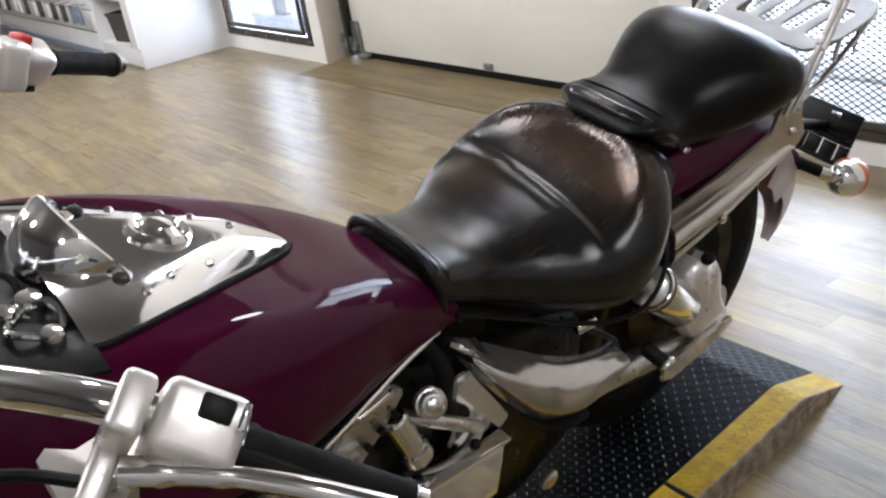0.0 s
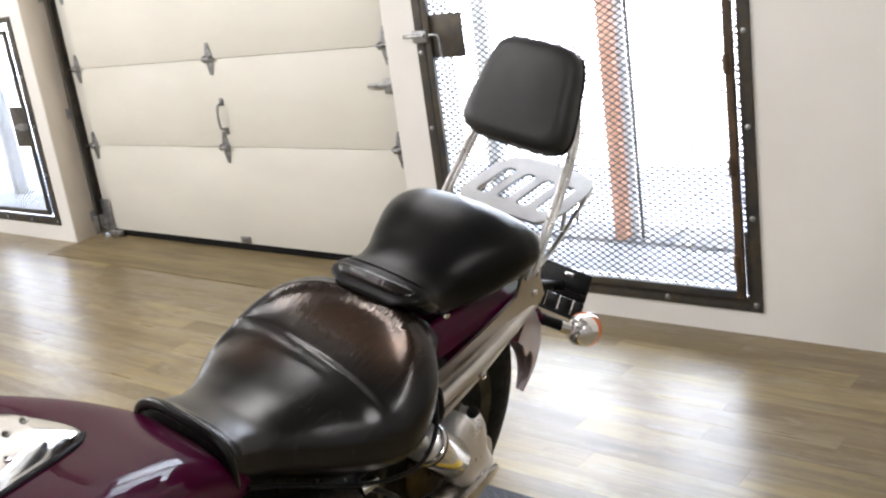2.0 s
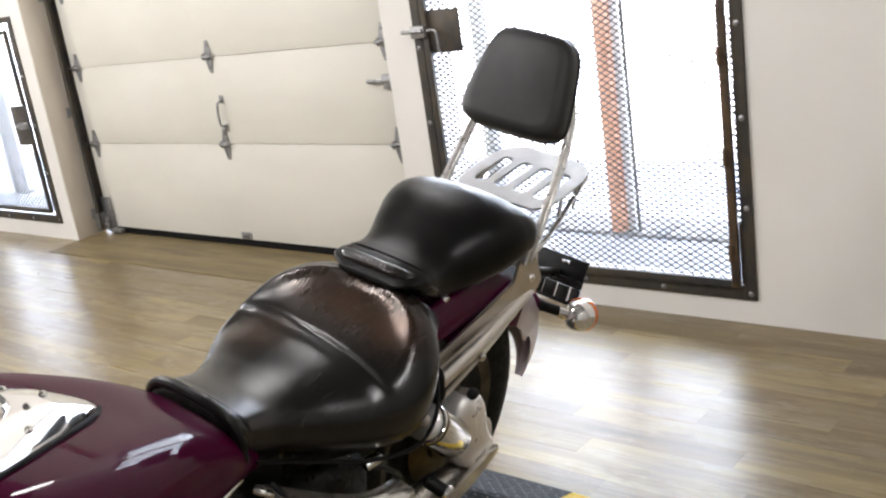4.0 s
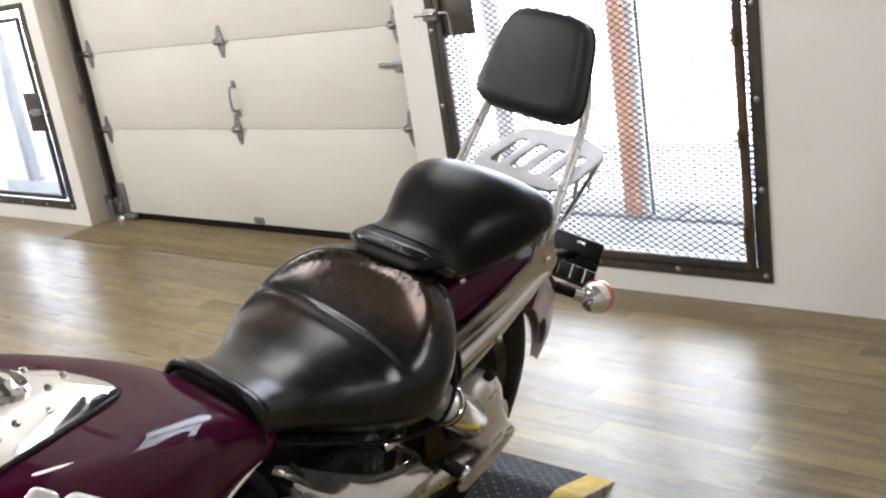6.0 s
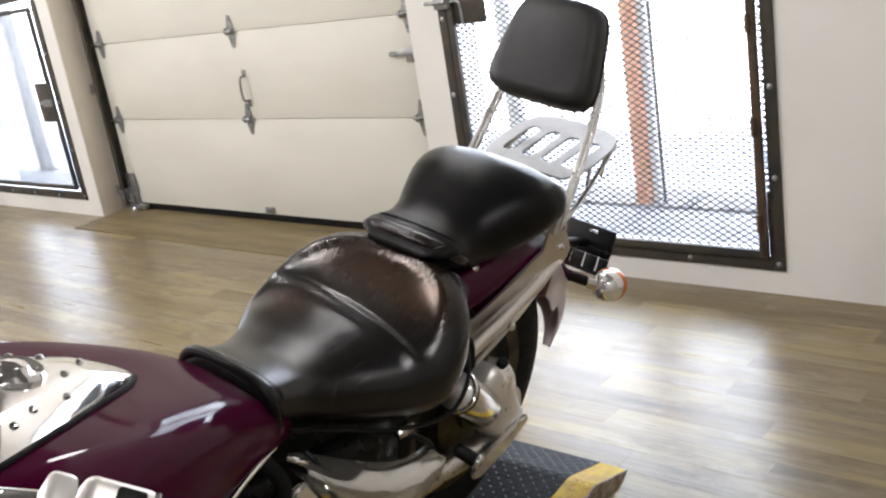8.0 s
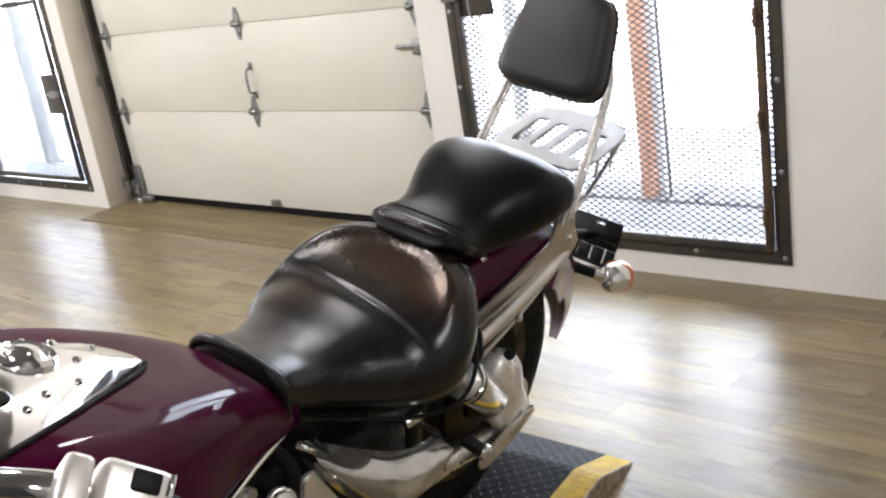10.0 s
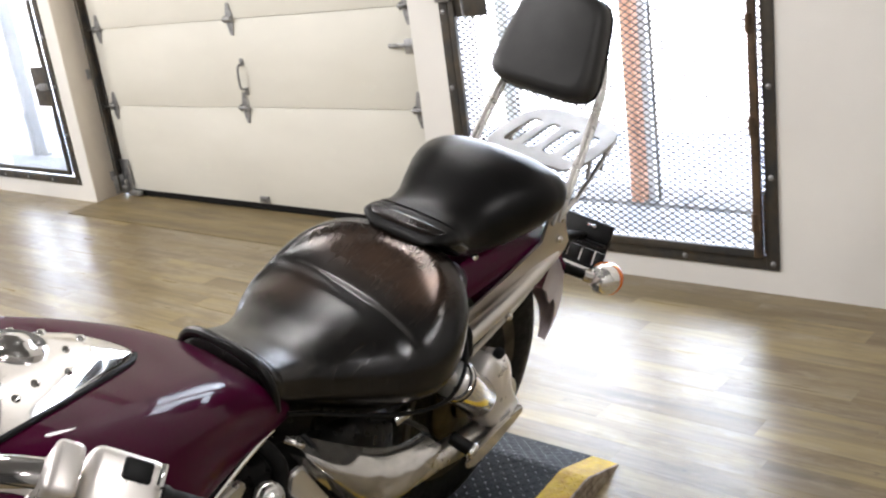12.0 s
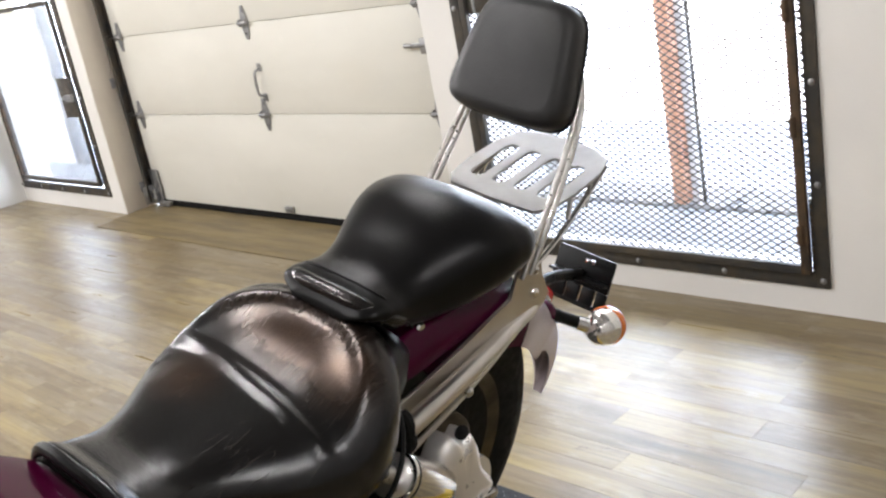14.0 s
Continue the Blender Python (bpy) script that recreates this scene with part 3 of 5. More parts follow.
for i in range(3):
    for k in range(14):
        y, z = 0.2 + 0.28 * k + random.uniform(-0.05, 0.05), 0.48 + 0.42 * i
        ob = thing("hang_pack", pose(2.59, 9.26 + y, z), "small white hanging pack on a dark hook", "pack", "packs on the display wall")
        bm = bmesh.new()
        ring_tube(bm, [(0.02, 0, 0), (-0.12, 0, 0.0), (-0.13, 0, 0.015)], 0.004, 6)
        part("hook", bm, DARKSTEEL, ob)
        bm = bmesh.new()
        box(bm, (-0.06, 0, -0.09), (0.03, 0.09, 0.16), 0.006)
        part("card", bm, random.choice((WHITEPLASTIC, WHITEPLASTIC, GREYBIN, BLUEGREY)), ob)

# ---- the platform ----
PLAT_H, PLAT_X0, PLAT_X1, PLAT_X2, PLAT_W = 0.075, -0.35, 1.79, 1.99, 0.66
platform = thing("platform", pose(0, 0, 0), "low black diamond-plate platform with a yellow edge stripe", "platform")
STRIPE = 0.087


def deck_z(x):
    return PLAT_H if x < PLAT_X1 else PLAT_H + (0.005 - PLAT_H) * (x - PLAT_X1) / (PLAT_X2 - PLAT_X1)


def edge_y(x):
    return 1.350 + 0.135 * (x - 1.79)


bm = bmesh.new()
xs = [PLAT_X0, PLAT_X1 - 0.012, PLAT_X1 + 0.012, PLAT_X2]
loft([[(x, edge_y(x) + STRIPE, deck_z(x)), (x, edge_y(x) + PLAT_W, deck_z(x)), (x, edge_y(x) + PLAT_W, 0), (x, edge_y(x) + STRIPE, 0)] for x in xs], bm)
part("deck", bm, PLATFORM_BLACK, platform, "black diamond-plate deck", smooth=False)
bm = bmesh.new()
loft([[(x, edge_y(x) + 0.004, deck_z(x) - 0.003), (x, edge_y(x) + STRIPE - 0.0005, deck_z(x)), (x, edge_y(x) + STRIPE - 0.0005, deck_z(x) - 0.006), (x, edge_y(x) + 0.004, deck_z(x) - 0.007)] for x in xs], bm)
part("edge_stripe", bm, PLATFORM_YELLOW, platform, "yellow painted edge stripe", smooth=False)
bm = bmesh.new()
loft([[(x, edge_y(x), deck_z(x) - 0.005), (x, edge_y(x) + 0.0035, deck_z(x) - 0.003), (x, edge_y(x) + STRIPE - 0.001, min(deck_z(x) - 0.008, 0.1)), (x, edge_y(x) + STRIPE - 0.001, 0), (x, edge_y(x) - 0.003, 0)] for x in xs], bm)
part("side_plate", bm, PLATFORM_SIDE, platform, "mottled brown plate edge", smooth=False)


def lugs(x0, x1, y0, y1, z_of, tall=1.0, pitch=0.0215):
    """Raised lens-shaped lugs of tread plate, in crosswise pairs, row on row along the edge."""
    verts, faces = [], []
    nx, ny = int((x1 - x0) / pitch), int((y1 - y0) / pitch)
    ring = [(px * 0.70, py * 0.66, pz * 0.75 * tall) for px, py, pz in ((-0.013, 0, 0), (-0.005, 0.0042, 0), (0.005, 0.0042, 0), (0.013, 0, 0), (0.005, -0.0042, 0), (-0.005, -0.0042, 0), (-0.006, 0, 0.0024), (0.006, 0, 0.0024))]
    for i in range(nx):
        for j in range(ny):
            cx = x0 + (i + 0.5) * pitch
            cy = edge_y(cx) + y0 + (j + 0.5) * pitch
            a = radians(45 if (i + j) % 2 else -45) + 0.13
            k = len(verts)
            for px, py, pz in ring:
                qx, qy = cx + px * math.cos(a) - py * math.sin(a), cy + px * math.sin(a) + py * math.cos(a)
                verts.append((qx, qy, z_of(qx) - 0.0005 + pz))
            faces += [(k, k + 1, k + 6), (k + 1, k + 2, k + 7, k + 6), (k + 2, k + 3, k + 7), (k + 3, k + 4, k + 7), (k + 4, k + 5, k + 6, k + 7), (k + 5, k, k + 6)]
    me = bpy.data.meshes.new("tread_relief")
    me.from_pydata(verts, [], faces)
    return me


for y0, y1, m in ((STRIPE + 0.004, PLAT_W, LUGMETAL), (0.004, STRIPE - 0.002, PLATFORM_YELLOW)):
    me = lugs(PLAT_X0 + 0.9, PLAT_X2 - 0.01 if m is LUGMETAL else PLAT_X1 + 0.01, y0, y1, deck_z, 1.0 if m is LUGMETAL else 0.55)
    me.materials.append(m)
    tagged(new("tread_relief", me), kind="stuff").parent = platform
# the joint between two platform modules, across the stripe
bm = bmesh.new()
box(bm, (1.33, edge_y(1.33) + STRIPE / 2 - 0.002, PLAT_H - 0.003), (0.012, STRIPE + 0.008, 0.008), 0.001)
part("joint", bm, RUBBER, platform, "black gap between platform modules")
# worn lugs on the upright side
verts, faces = [], []
for i in range(150):
    for j in range(3):
        x, z = 0.6 + i * 0.009 + 0.0045 * (j % 2), 0.016 + j * 0.019
        y = edge_y(x) - 0.003 * (1 - z / (PLAT_H - 0.005)) - 0.0004
        if z > deck_z(x) - 0.012:
            continue
        k = len(verts)
        verts += [(x - 0.006, y, z - 0.004 * (-1) ** i), (x, y - 0.002, z + 0.0016), (x, y - 0.002, z - 0.0016), (x + 0.006, y, z + 0.004 * (-1) ** i), (x, y, z + 0.003), (x, y, z - 0.003)]
        faces += [(k, k + 1, k + 4), (k, k + 2, k + 1), (k, k + 5, k + 2), (k + 3, k + 4, k + 1), (k + 3, k + 1, k + 2), (k + 3, k + 2, k + 5)]
me = bpy.data.meshes.new("side_relief")
me.from_pydata(verts, [], faces)
me.materials.append(PLATFORM_SIDE)
tagged(new("side_relief", me), kind="stuff").parent = platform

# ---- the motorcycle ----
# its own axes: x to the rear, y to its right side, z up; it leans on its stand to its left
BIKE = pose(1.0026, 1.565, 0.1177, 16.26, -0.53, 4.19) @ Matrix.Scale(1.0058, 4)
bike = thing("motorcycle", BIKE, "purple cruiser motorcycle with black leather seats and chrome parts", "motorcycle")


def leather(name, brown, patches, rough=0.25, spec=0.4, vary=0.1, fade=1.0):
    """Black leather worn through to brown in patches, with fine creases and scuffs."""
    m = mat(name, (0.003 * fade, 0.0029 * fade, 0.0028 * fade), rough, base2=(0.006 * fade, 0.0056 * fade, 0.0054 * fade), scale=16, rough2=rough + vary, bump=0.12, bump_scale=260, spec=spec, ramp=(0.15, 0.85))
    nt = m.node_tree
    N, Lk = nt.nodes, nt.links
    p = N["Principled BSDF"]
    tc = N.new("ShaderNodeTexCoord")
    old = p.inputs["Base Color"].links[0].from_socket
    wear = None
    for (cx, cy, cz), (rx, ry, rz) in patches:
        mp = N.new("ShaderNodeMapping")
        mp.vector_type = "TEXTURE"
        mp.inputs["Location"].default_value, mp.inputs["Scale"].default_value = (cx, cy, cz), (rx, ry, rz)
        Lk.new(tc.outputs["Object"], mp.inputs[0])
        gr = N.new("ShaderNodeTexGradient")
        gr.gradient_type = "SPHERICAL"
        Lk.new(mp.outputs[0], gr.inputs[0])
        if wear is None:
            wear = gr.outputs["Fac"]
        else:
            mx = N.new("ShaderNodeMath")
            mx.operation = "MAXIMUM"
            Lk.new(wear, mx.inputs[0])
            Lk.new(gr.outputs["Fac"], mx.inputs[1])
            wear = mx.outputs[0]
    if wear is not None:
        no = N.new("ShaderNodeTexNoise")
        no.inputs["Scale"].default_value, no.inputs["Detail"].default_value, no.inputs["Roughness"].default_value = 30, 9, 0.7
        Lk.new(tc.outputs["Object"], no.inputs["Vector"])
        mul = N.new("ShaderNodeMath")
        mul.operation = "MULTIPLY"
        rg = N.new("ShaderNodeMapRange")
        rg.inputs["From Min"].default_value, rg.inputs["From Max"].default_value, rg.inputs["To Min"].default_value = 0.30, 0.70, 0.7
        Lk.new(no.outputs["Fac"], rg.inputs["Value"])
        Lk.new(rg.outputs[0], mul.inputs[0])
        Lk.new(wear, mul.inputs[1])
        r2 = N.new("ShaderNodeMapRange")
        r2.interpolation_type = "SMOOTHSTEP"
        r2.inputs["From Min"].default_value, r2.inputs["From Max"].default_value = 0.0, 0.85
        Lk.new(mul.outputs[0], r2.inputs["Value"])
        mix = N.new("ShaderNodeMix")
        mix.data_type = "RGBA"
        mix.inputs["B"].default_value = (*brown, 1)
        Lk.new(old, mix.inputs["A"])
        Lk.new(r2.outputs[0], mix.inputs["Factor"])
        old = mix.outputs["Result"]
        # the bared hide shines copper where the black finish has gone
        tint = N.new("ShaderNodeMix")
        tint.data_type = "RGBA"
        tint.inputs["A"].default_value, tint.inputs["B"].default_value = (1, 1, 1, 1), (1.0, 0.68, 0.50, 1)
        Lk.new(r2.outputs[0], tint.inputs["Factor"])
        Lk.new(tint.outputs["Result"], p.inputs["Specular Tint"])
    # fine scuffs and cracks
    vo = N.new("ShaderNodeTexVoronoi")
    vo.feature = "DISTANCE_TO_EDGE"
    vo.inputs["Scale"].default_value = 34
    wn = N.new("ShaderNodeTexNoise")
    wn.inputs["Scale"].default_value, wn.inputs["Detail"].default_value = 9, 6
    Lk.new(tc.outputs["Object"], wn.inputs["Vector"])
    ad = N.new("ShaderNodeMix")
    ad.data_type = "RGBA"
    ad.blend_type = "LINEAR_LIGHT"
    ad.inputs["Factor"].default_value = 0.12
    Lk.new(tc.outputs["Object"], ad.inputs["A"])
    Lk.new(wn.outputs["Color"], ad.inputs["B"])
    Lk.new(ad.outputs["Result"], vo.inputs["Vector"])
    cr = N.new("ShaderNodeMapRange")
    cr.inputs["From Min"].default_value, cr.inputs["From Max"].default_value = 0.0, 0.018
    cr.inputs["To Min"].default_value, cr.inputs["To Max"].default_value = 1.0, 0.0
    Lk.new(vo.outputs["Distance"], cr.inputs["Value"])
    m3 = N.new("ShaderNodeMath")
    m3.operation = "MULTIPLY"
    w2 = N.new("ShaderNodeMapRange")
    w2.inputs["From Min"].default_value, w2.inputs["From Max"].default_value, w2.inputs["To Max"].default_value = 0.5, 0.7, 0.05
    Lk.new(wn.outputs["Fac"], w2.inputs["Value"])
    Lk.new(cr.outputs[0], m3.inputs[0])
    Lk.new(w2.outputs[0], m3.inputs[1])
    mix = N.new("ShaderNodeMix")
    mix.data_type = "RGBA"
    mix.inputs["B"].default_value = (0.10, 0.085, 0.075, 1)
    Lk.new(old, mix.inputs["A"])
    Lk.new(m3.outputs[0], mix.inputs["Factor"])
    old = mix.outputs["Result"]
    # the same creases as relief, over a pebbled grain
    if patches:
        low = N.new("ShaderNodeMapRange")
        low.inputs["From Min"].default_value, low.inputs["From Max"].default_value = 0.0, 0.10
        Lk.new(vo.outputs["Distance"], low.inputs["Value"])
        peb = N.new("ShaderNodeTexNoise")
        peb.inputs["Scale"].default_value, peb.inputs["Detail"].default_value, peb.inputs["Roughness"].default_value = 55, 7, 0.7
        Lk.new(tc.outputs["Object"], peb.inputs["Vector"])
        high = N.new("ShaderNodeMath")
        high.operation, high.inputs[1].default_value = "MULTIPLY_ADD", 0.05
        Lk.new(low.outputs[0], high.inputs[0])
        Lk.new(peb.outputs["Fac"], high.inputs[2])
        rel = N.new("ShaderNodeBump")
        rel.inputs["Strength"].default_value, rel.inputs["Distance"].default_value = 0.05, 0.003
        Lk.new(high.outputs[0], rel.inputs["Height"])
        Lk.new(p.inputs["Normal"].links[0].from_socket, rel.inputs["Normal"])
        Lk.new(rel.outputs[0], p.inputs["Normal"])
    # long fine scratches, some ways
    for turn, seed, fine in ((0.9, 0.0, 9), (-0.5, 3.7, 14), (1.9, 8.3, 19)) if patches else ():
        mp = N.new("ShaderNodeMapping")
        mp.inputs["Rotation"].default_value, mp.inputs["Scale"].default_value, mp.inputs["Location"].default_value = (0, 0, turn), (fine * 0.55, fine * 4.2, fine * 0.55), (seed, seed, 0)
        Lk.new(tc.outputs["Object"], mp.inputs[0])
        sn = N.new("ShaderNodeTexVoronoi")
        sn.feature = "DISTANCE_TO_EDGE"
        sn.inputs["Scale"].default_value = 1.0
        Lk.new(mp.outputs[0], sn.inputs["Vector"])
        sr = N.new("ShaderNodeMapRange")
        sr.inputs["From Max"].default_value, sr.inputs["To Min"].default_value, sr.inputs["To Max"].default_value = 0.030, 1.0, 0.0
        Lk.new(sn.outputs["Distance"], sr.inputs["Value"])
        gap = N.new("ShaderNodeTexNoise")
        gap.inputs["Scale"].default_value, gap.inputs["Detail"].default_value = 17 + seed, 3
        Lk.new(tc.outputs["Object"], gap.inputs["Vector"])
        some = N.new("ShaderNodeMapRange")
        some.inputs["From Min"].default_value, some.inputs["From Max"].default_value, some.inputs["To Max"].default_value = 0.30, 0.70, 0.15
        Lk.new(gap.outputs["Fac"], some.inputs["Value"])
        both = N.new("ShaderNodeMath")
        both.operation = "MULTIPLY"
        Lk.new(sr.outputs[0], both.inputs[0])
        Lk.new(some.outputs[0], both.inputs[1])
        mix = N.new("ShaderNodeMix")
        mix.data_type = "RGBA"
        mix.inputs["B"].default_value = (0.13, 0.11, 0.095, 1)
        Lk.new(old, mix.inputs["A"])
        Lk.new(both.outputs[0], mix.inputs["Factor"])
        old = mix.outputs["Result"]
    Lk.new(old, p.inputs["Base Color"])
    return m


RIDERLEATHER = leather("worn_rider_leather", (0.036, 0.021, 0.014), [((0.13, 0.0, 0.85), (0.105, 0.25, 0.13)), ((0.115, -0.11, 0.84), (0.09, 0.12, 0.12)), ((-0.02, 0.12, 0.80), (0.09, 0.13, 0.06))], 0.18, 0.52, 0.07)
SEATLEATHER = leather("black_leather", (0.03, 0.026, 0.024), [], 0.27, 0.22, 0.08)
PADVINYL = leather("backrest_vinyl", (0.03, 0.026, 0.024), [], 0.38, 0.45, 0.16, 4.0)

# fuel tank
tk_u = [-1.0, -0.94, -0.84, -0.75, -0.65, -0.55, -0.45, -0.35, -0.28, -0.22]
tk_h = curve_through(tk_u, [0.095, 0.17, 0.230, 0.246, 0.239, 0.217, 0.183, 0.145, 0.122, 0.10])
tk_mid = curve_through(tk_u, [0.97, 1.0, 1.008, 0.995, 0.965, 0.932, 0.894, 0.848, 0.800, 0.745])
tk_t = curve_through(tk_u, [0.985, 1.019, 1.029, 1.017, 0.987, 0.951, 0.907, 0.852, 0.800, 0.745])
tk_b = curve_through(tk_u, [0.87, 0.81, 0.75, 0.72, 0.70, 0.695, 0.695, 0.69, 0.685, 0.68])
tank = part("fuel_tank", loft([pillow_ring(u, tk_h(u), tk_t(u), tk_b(u), 0.52, 0.61, 64, tk_t(u) - tk_mid(u)) for u in np.linspace(-1.0, -0.22, 56)]), PURPLE, bike, "glossy dark purple fuel tank", angle=60)
bm = bmesh.new()
for s in (-1, 1):
    tube([(u, s * (tk_h(u) * 0.93), tk_b(u) + 0.035 - 0.012) for u in np.linspace(-0.9, -0.27, 14)], 0.0045, 8, bm, 4)
part("lower_seam", bm, CHROME, tank, "bright metal strip along the tank's lower seam")

def tank_z(u, v):
    """The height of the tank's top at u, v."""
    h, t, b, p = tk_h(u), tk_t(u), tk_b(u), 0.61
    wm, s2 = t - 0.52 * (t - b), max(0.0, 1 - min(1.0, abs(v) / h) ** (2 / p)) ** 0.5
    return wm + (t - wm) * s2 ** p - (t - tk_mid(u)) * s2 * max(0.0, 1 - (v / (h * 0.75)) ** 2)


# console on the tank
cs_u = [-0.79, -0.775, -0.74, -0.67, -0.58, -0.52, -0.485, -0.468, -0.458, -0.453]
cs_h = curve_through(cs_u, [0.158, 0.160, 0.152, 0.124, 0.082, 0.052, 0.032, 0.020, 0.0105, 0.002])


def console_ring(u, lift=0.0, grow=0.0):
    h, t = cs_h(u) + grow, tk_mid(u)
    crown = 0.032 * min(1.0, h / 0.06)
    out = []
    for k in range(33):
        s = -1 + k / 16
        out.append(Vector((u, h * s, max(tank_z(u, h * s) + 0.003, t - 0.058 * (h * s / 0.2) ** 2) + lift + crown * (1 - abs(s) ** 2.6))))
    for k in range(33):
        s = 1 - k / 16
        out.append(Vector((u, h * s * 0.98, min(tank_z(u, h * s), t - 0.058 * (h * s / 0.2) ** 2) + lift - 0.02)))
    return out


console = part("tank_console", loft([console_ring(u) for u in np.linspace(-0.79, -0.453, 60)]), CHROME, bike, "chrome teardrop tank console", angle=50)
for sgn in (-1, 1):
    us = np.linspace(-0.788, -0.452, 24)
    part("gasket", tube([(u, sgn * (cs_h(u) + 0.003), tank_z(u, sgn * (cs_h(u) + 0.003)) + 0.002) for u in us], 0.004, 8, None, 2), RUBBER, console, "black rubber edge of the console")


def on_console(u, v, lift=0.0):
    """A pose on the console's face with its z axis square to it."""
    h = cs_h(u)
    z = max(tank_z(u, v) + 0.003, tk_mid(u) - 0.058 * (v / 0.2) ** 2) + 0.032 * (1 - abs(v / h) ** 2.6) + lift
    slope = (tk_mid(u + 0.01) - tk_mid(u - 0.01)) / 0.02
    return Matrix.Translation((u, v, z)) @ Matrix.Rotation(math.atan(-slope), 4, "Y")


GLASSDARK = mat("dark_dial_glass", (0.03, 0.028, 0.026), 0.08, base2=(0.05, 0.045, 0.04), scale=6, coat=1.0)
m = Matrix.Translation((-0.735, 0.0, 1.012)) @ Matrix.Rotation(radians(58), 4, "Y")
speedo = part("speedometer", lathe(bmesh.new(), [(0.004, -0.078), (0.025, -0.074), (0.046, -0.061), (0.062, -0.040), (0.072, -0.010), (0.075, 0.018), (0.072, 0.026), (0.066, 0.028), (0.060, 0.022), (0.057, 0.010), (0.01, 0.010)], m, 48), CHROME, console, "domed chrome speedometer pod")
part("dial", lathe(bmesh.new(), [(0.0565, 0.011), (0.05, 0.0125), (0.005, 0.014)], m, 40), GLASSDARK, speedo, "dark dial glass")
bm = bmesh.new()
box(bm, (0, 0.018, 0.0145), (0.004, 0.055, 0.002), 0.0005, m @ Matrix.Rotation(radians(25), 4, "Z"))
part("needle", bm, WHITEPLASTIC, speedo, "pale needle")
m = on_console(-0.632, 0.0, -0.002)
part("filler_cap", lathe(bmesh.new(), [(0.040, -0.004), (0.041, 0.006), (0.036, 0.011), (0.030, 0.009), (0.028, 0.006), (0.022, 0.008), (0.016, 0.015), (0.004, 0.017)], m, 40), CHROME, console, "round chrome fuel filler cap")
for u, v in ((-0.575, -0.025), (-0.572, 0.035), (-0.535, 0.0), (-0.602, -0.068), (-0.66, -0.085), (-0.69, 0.10), (-0.70, -0.108), (-0.60, 0.062), (-0.655, 0.085)):
    part("screw", lathe(bmesh.new(), [(0.0058, -0.001), (0.0058, 0.002), (0.004, 0.004), (0.0015, 0.0045)], on_console(u, v), 14), CHROME, console)
for u, v, mm in ((-0.70, 0.075, BLACKPLASTIC), (-0.715, -0.082, GLASSDARK)):
    part("indicator", lathe(bmesh.new(), [(0.011, -0.001), (0.011, 0.004), (0.007, 0.008), (0.002, 0.009)], on_console(u, v), 16), mm, console)

# black recess and cables ahead of the console
rows = []
for u in np.linspace(-0.985, -0.785, 12):
    e = min(0.2, tk_h(u) * 0.8)
    rows.append([Vector((u, v, tank_z(u, v) + 0.005)) for v in np.linspace(-e, e, 15)] + [Vector((u, v, tank_z(u, v) - 0.02)) for v in np.linspace(e, -e, 15)])
recess = part("neck_cover", loft(rows), BLACKPLASTIC, bike, "black plastic cover ahead of the console", angle=50)
for pts in (((-0.80, -0.10, 0.985), (-0.83, -0.07, 1.02), (-0.87, -0.06, 1.02), (-0.89, -0.09, 0.99)), ((-0.85, -0.13, 0.98), (-0.87, -0.10, 1.0), (-0.90, -0.11, 0.99)), ((-0.82, 0.0, 1.0), (-0.88, -0.02, 1.03), (-0.95, -0.05, 1.04))):
    part("chrome_loop", tube(pts, 0.007, 8), CHROME, recess)
for (u, v), r, tall in (((-0.812, -0.068), 0.017, 0.020), ((-0.838, -0.075), 0.010, 0.014), ((-0.815, -0.135), 0.013, 0.016)):
    z = tank_z(u, v) + 0.004
    part("cap_nut", lathe(bmesh.new(), [(r, 0), (r, tall * 0.6), (r * 0.8, tall * 0.9), (r * 0.25, tall)], Matrix.Translation((u, v, z)), 18), CHROME, recess, "chrome cap nut")
for uu, vv, rr in ((-0.822, -0.105, 0.028), (-0.845, -0.03, 0.034)):
    part("cable_ring", tube([(uu + rr * math.cos(a), vv + rr * math.sin(a), tank_z(uu, vv) + 0.012 + 0.006 * math.sin(2 * a)) for a in [2 * math.pi * k / 16 for k in range(17)]], 0.0045, 8, None, 2), CHROME if rr < 0.03 else RUBBER, recess)

# rider seat: pan with raised wings and a rolled rear bolster
st_u = [-0.288, -0.268, -0.235, -0.175, -0.11, -0.045, 0.015, 0.045, 0.06, 0.08, 0.12, 0.165, 0.20, 0.225, 0.243]
st_h = curve_through(st_u, [0.085, 0.104, 0.106, 0.114, 0.146, 0.190, 0.220, 0.230, 0.234, 0.236, 0.230, 0.207, 0.170, 0.122, 0.050])
st_t = curve_through(st_u, [0.77, 0.816, 0.810, 0.796, 0.793, 0.796, 0.801, 0.806, 0.812, 0.822, 0.843, 0.860, 0.864, 0.853, 0.815])
st_b = curve_through(st_u, [0.775, 0.745, 0.710, 0.670, 0.632, 0.604, 0.587, 0.582, 0.580, 0.580, 0.590, 0.622, 0.670, 0.73, 0.79])


st_p = curve_through([-0.288, -0.2, -0.1, 0.05, 0.12, 0.243], [0.68, 0.76, 0.92, 0.88, 0.78, 0.72])
st_d = curve_through([-0.288, -0.2, -0.1, 0.0, 0.06, 0.12, 0.20, 0.243], [0.0, 0.002, 0.004, 0.004, 0.008, 0.018, 0.016, 0.0])


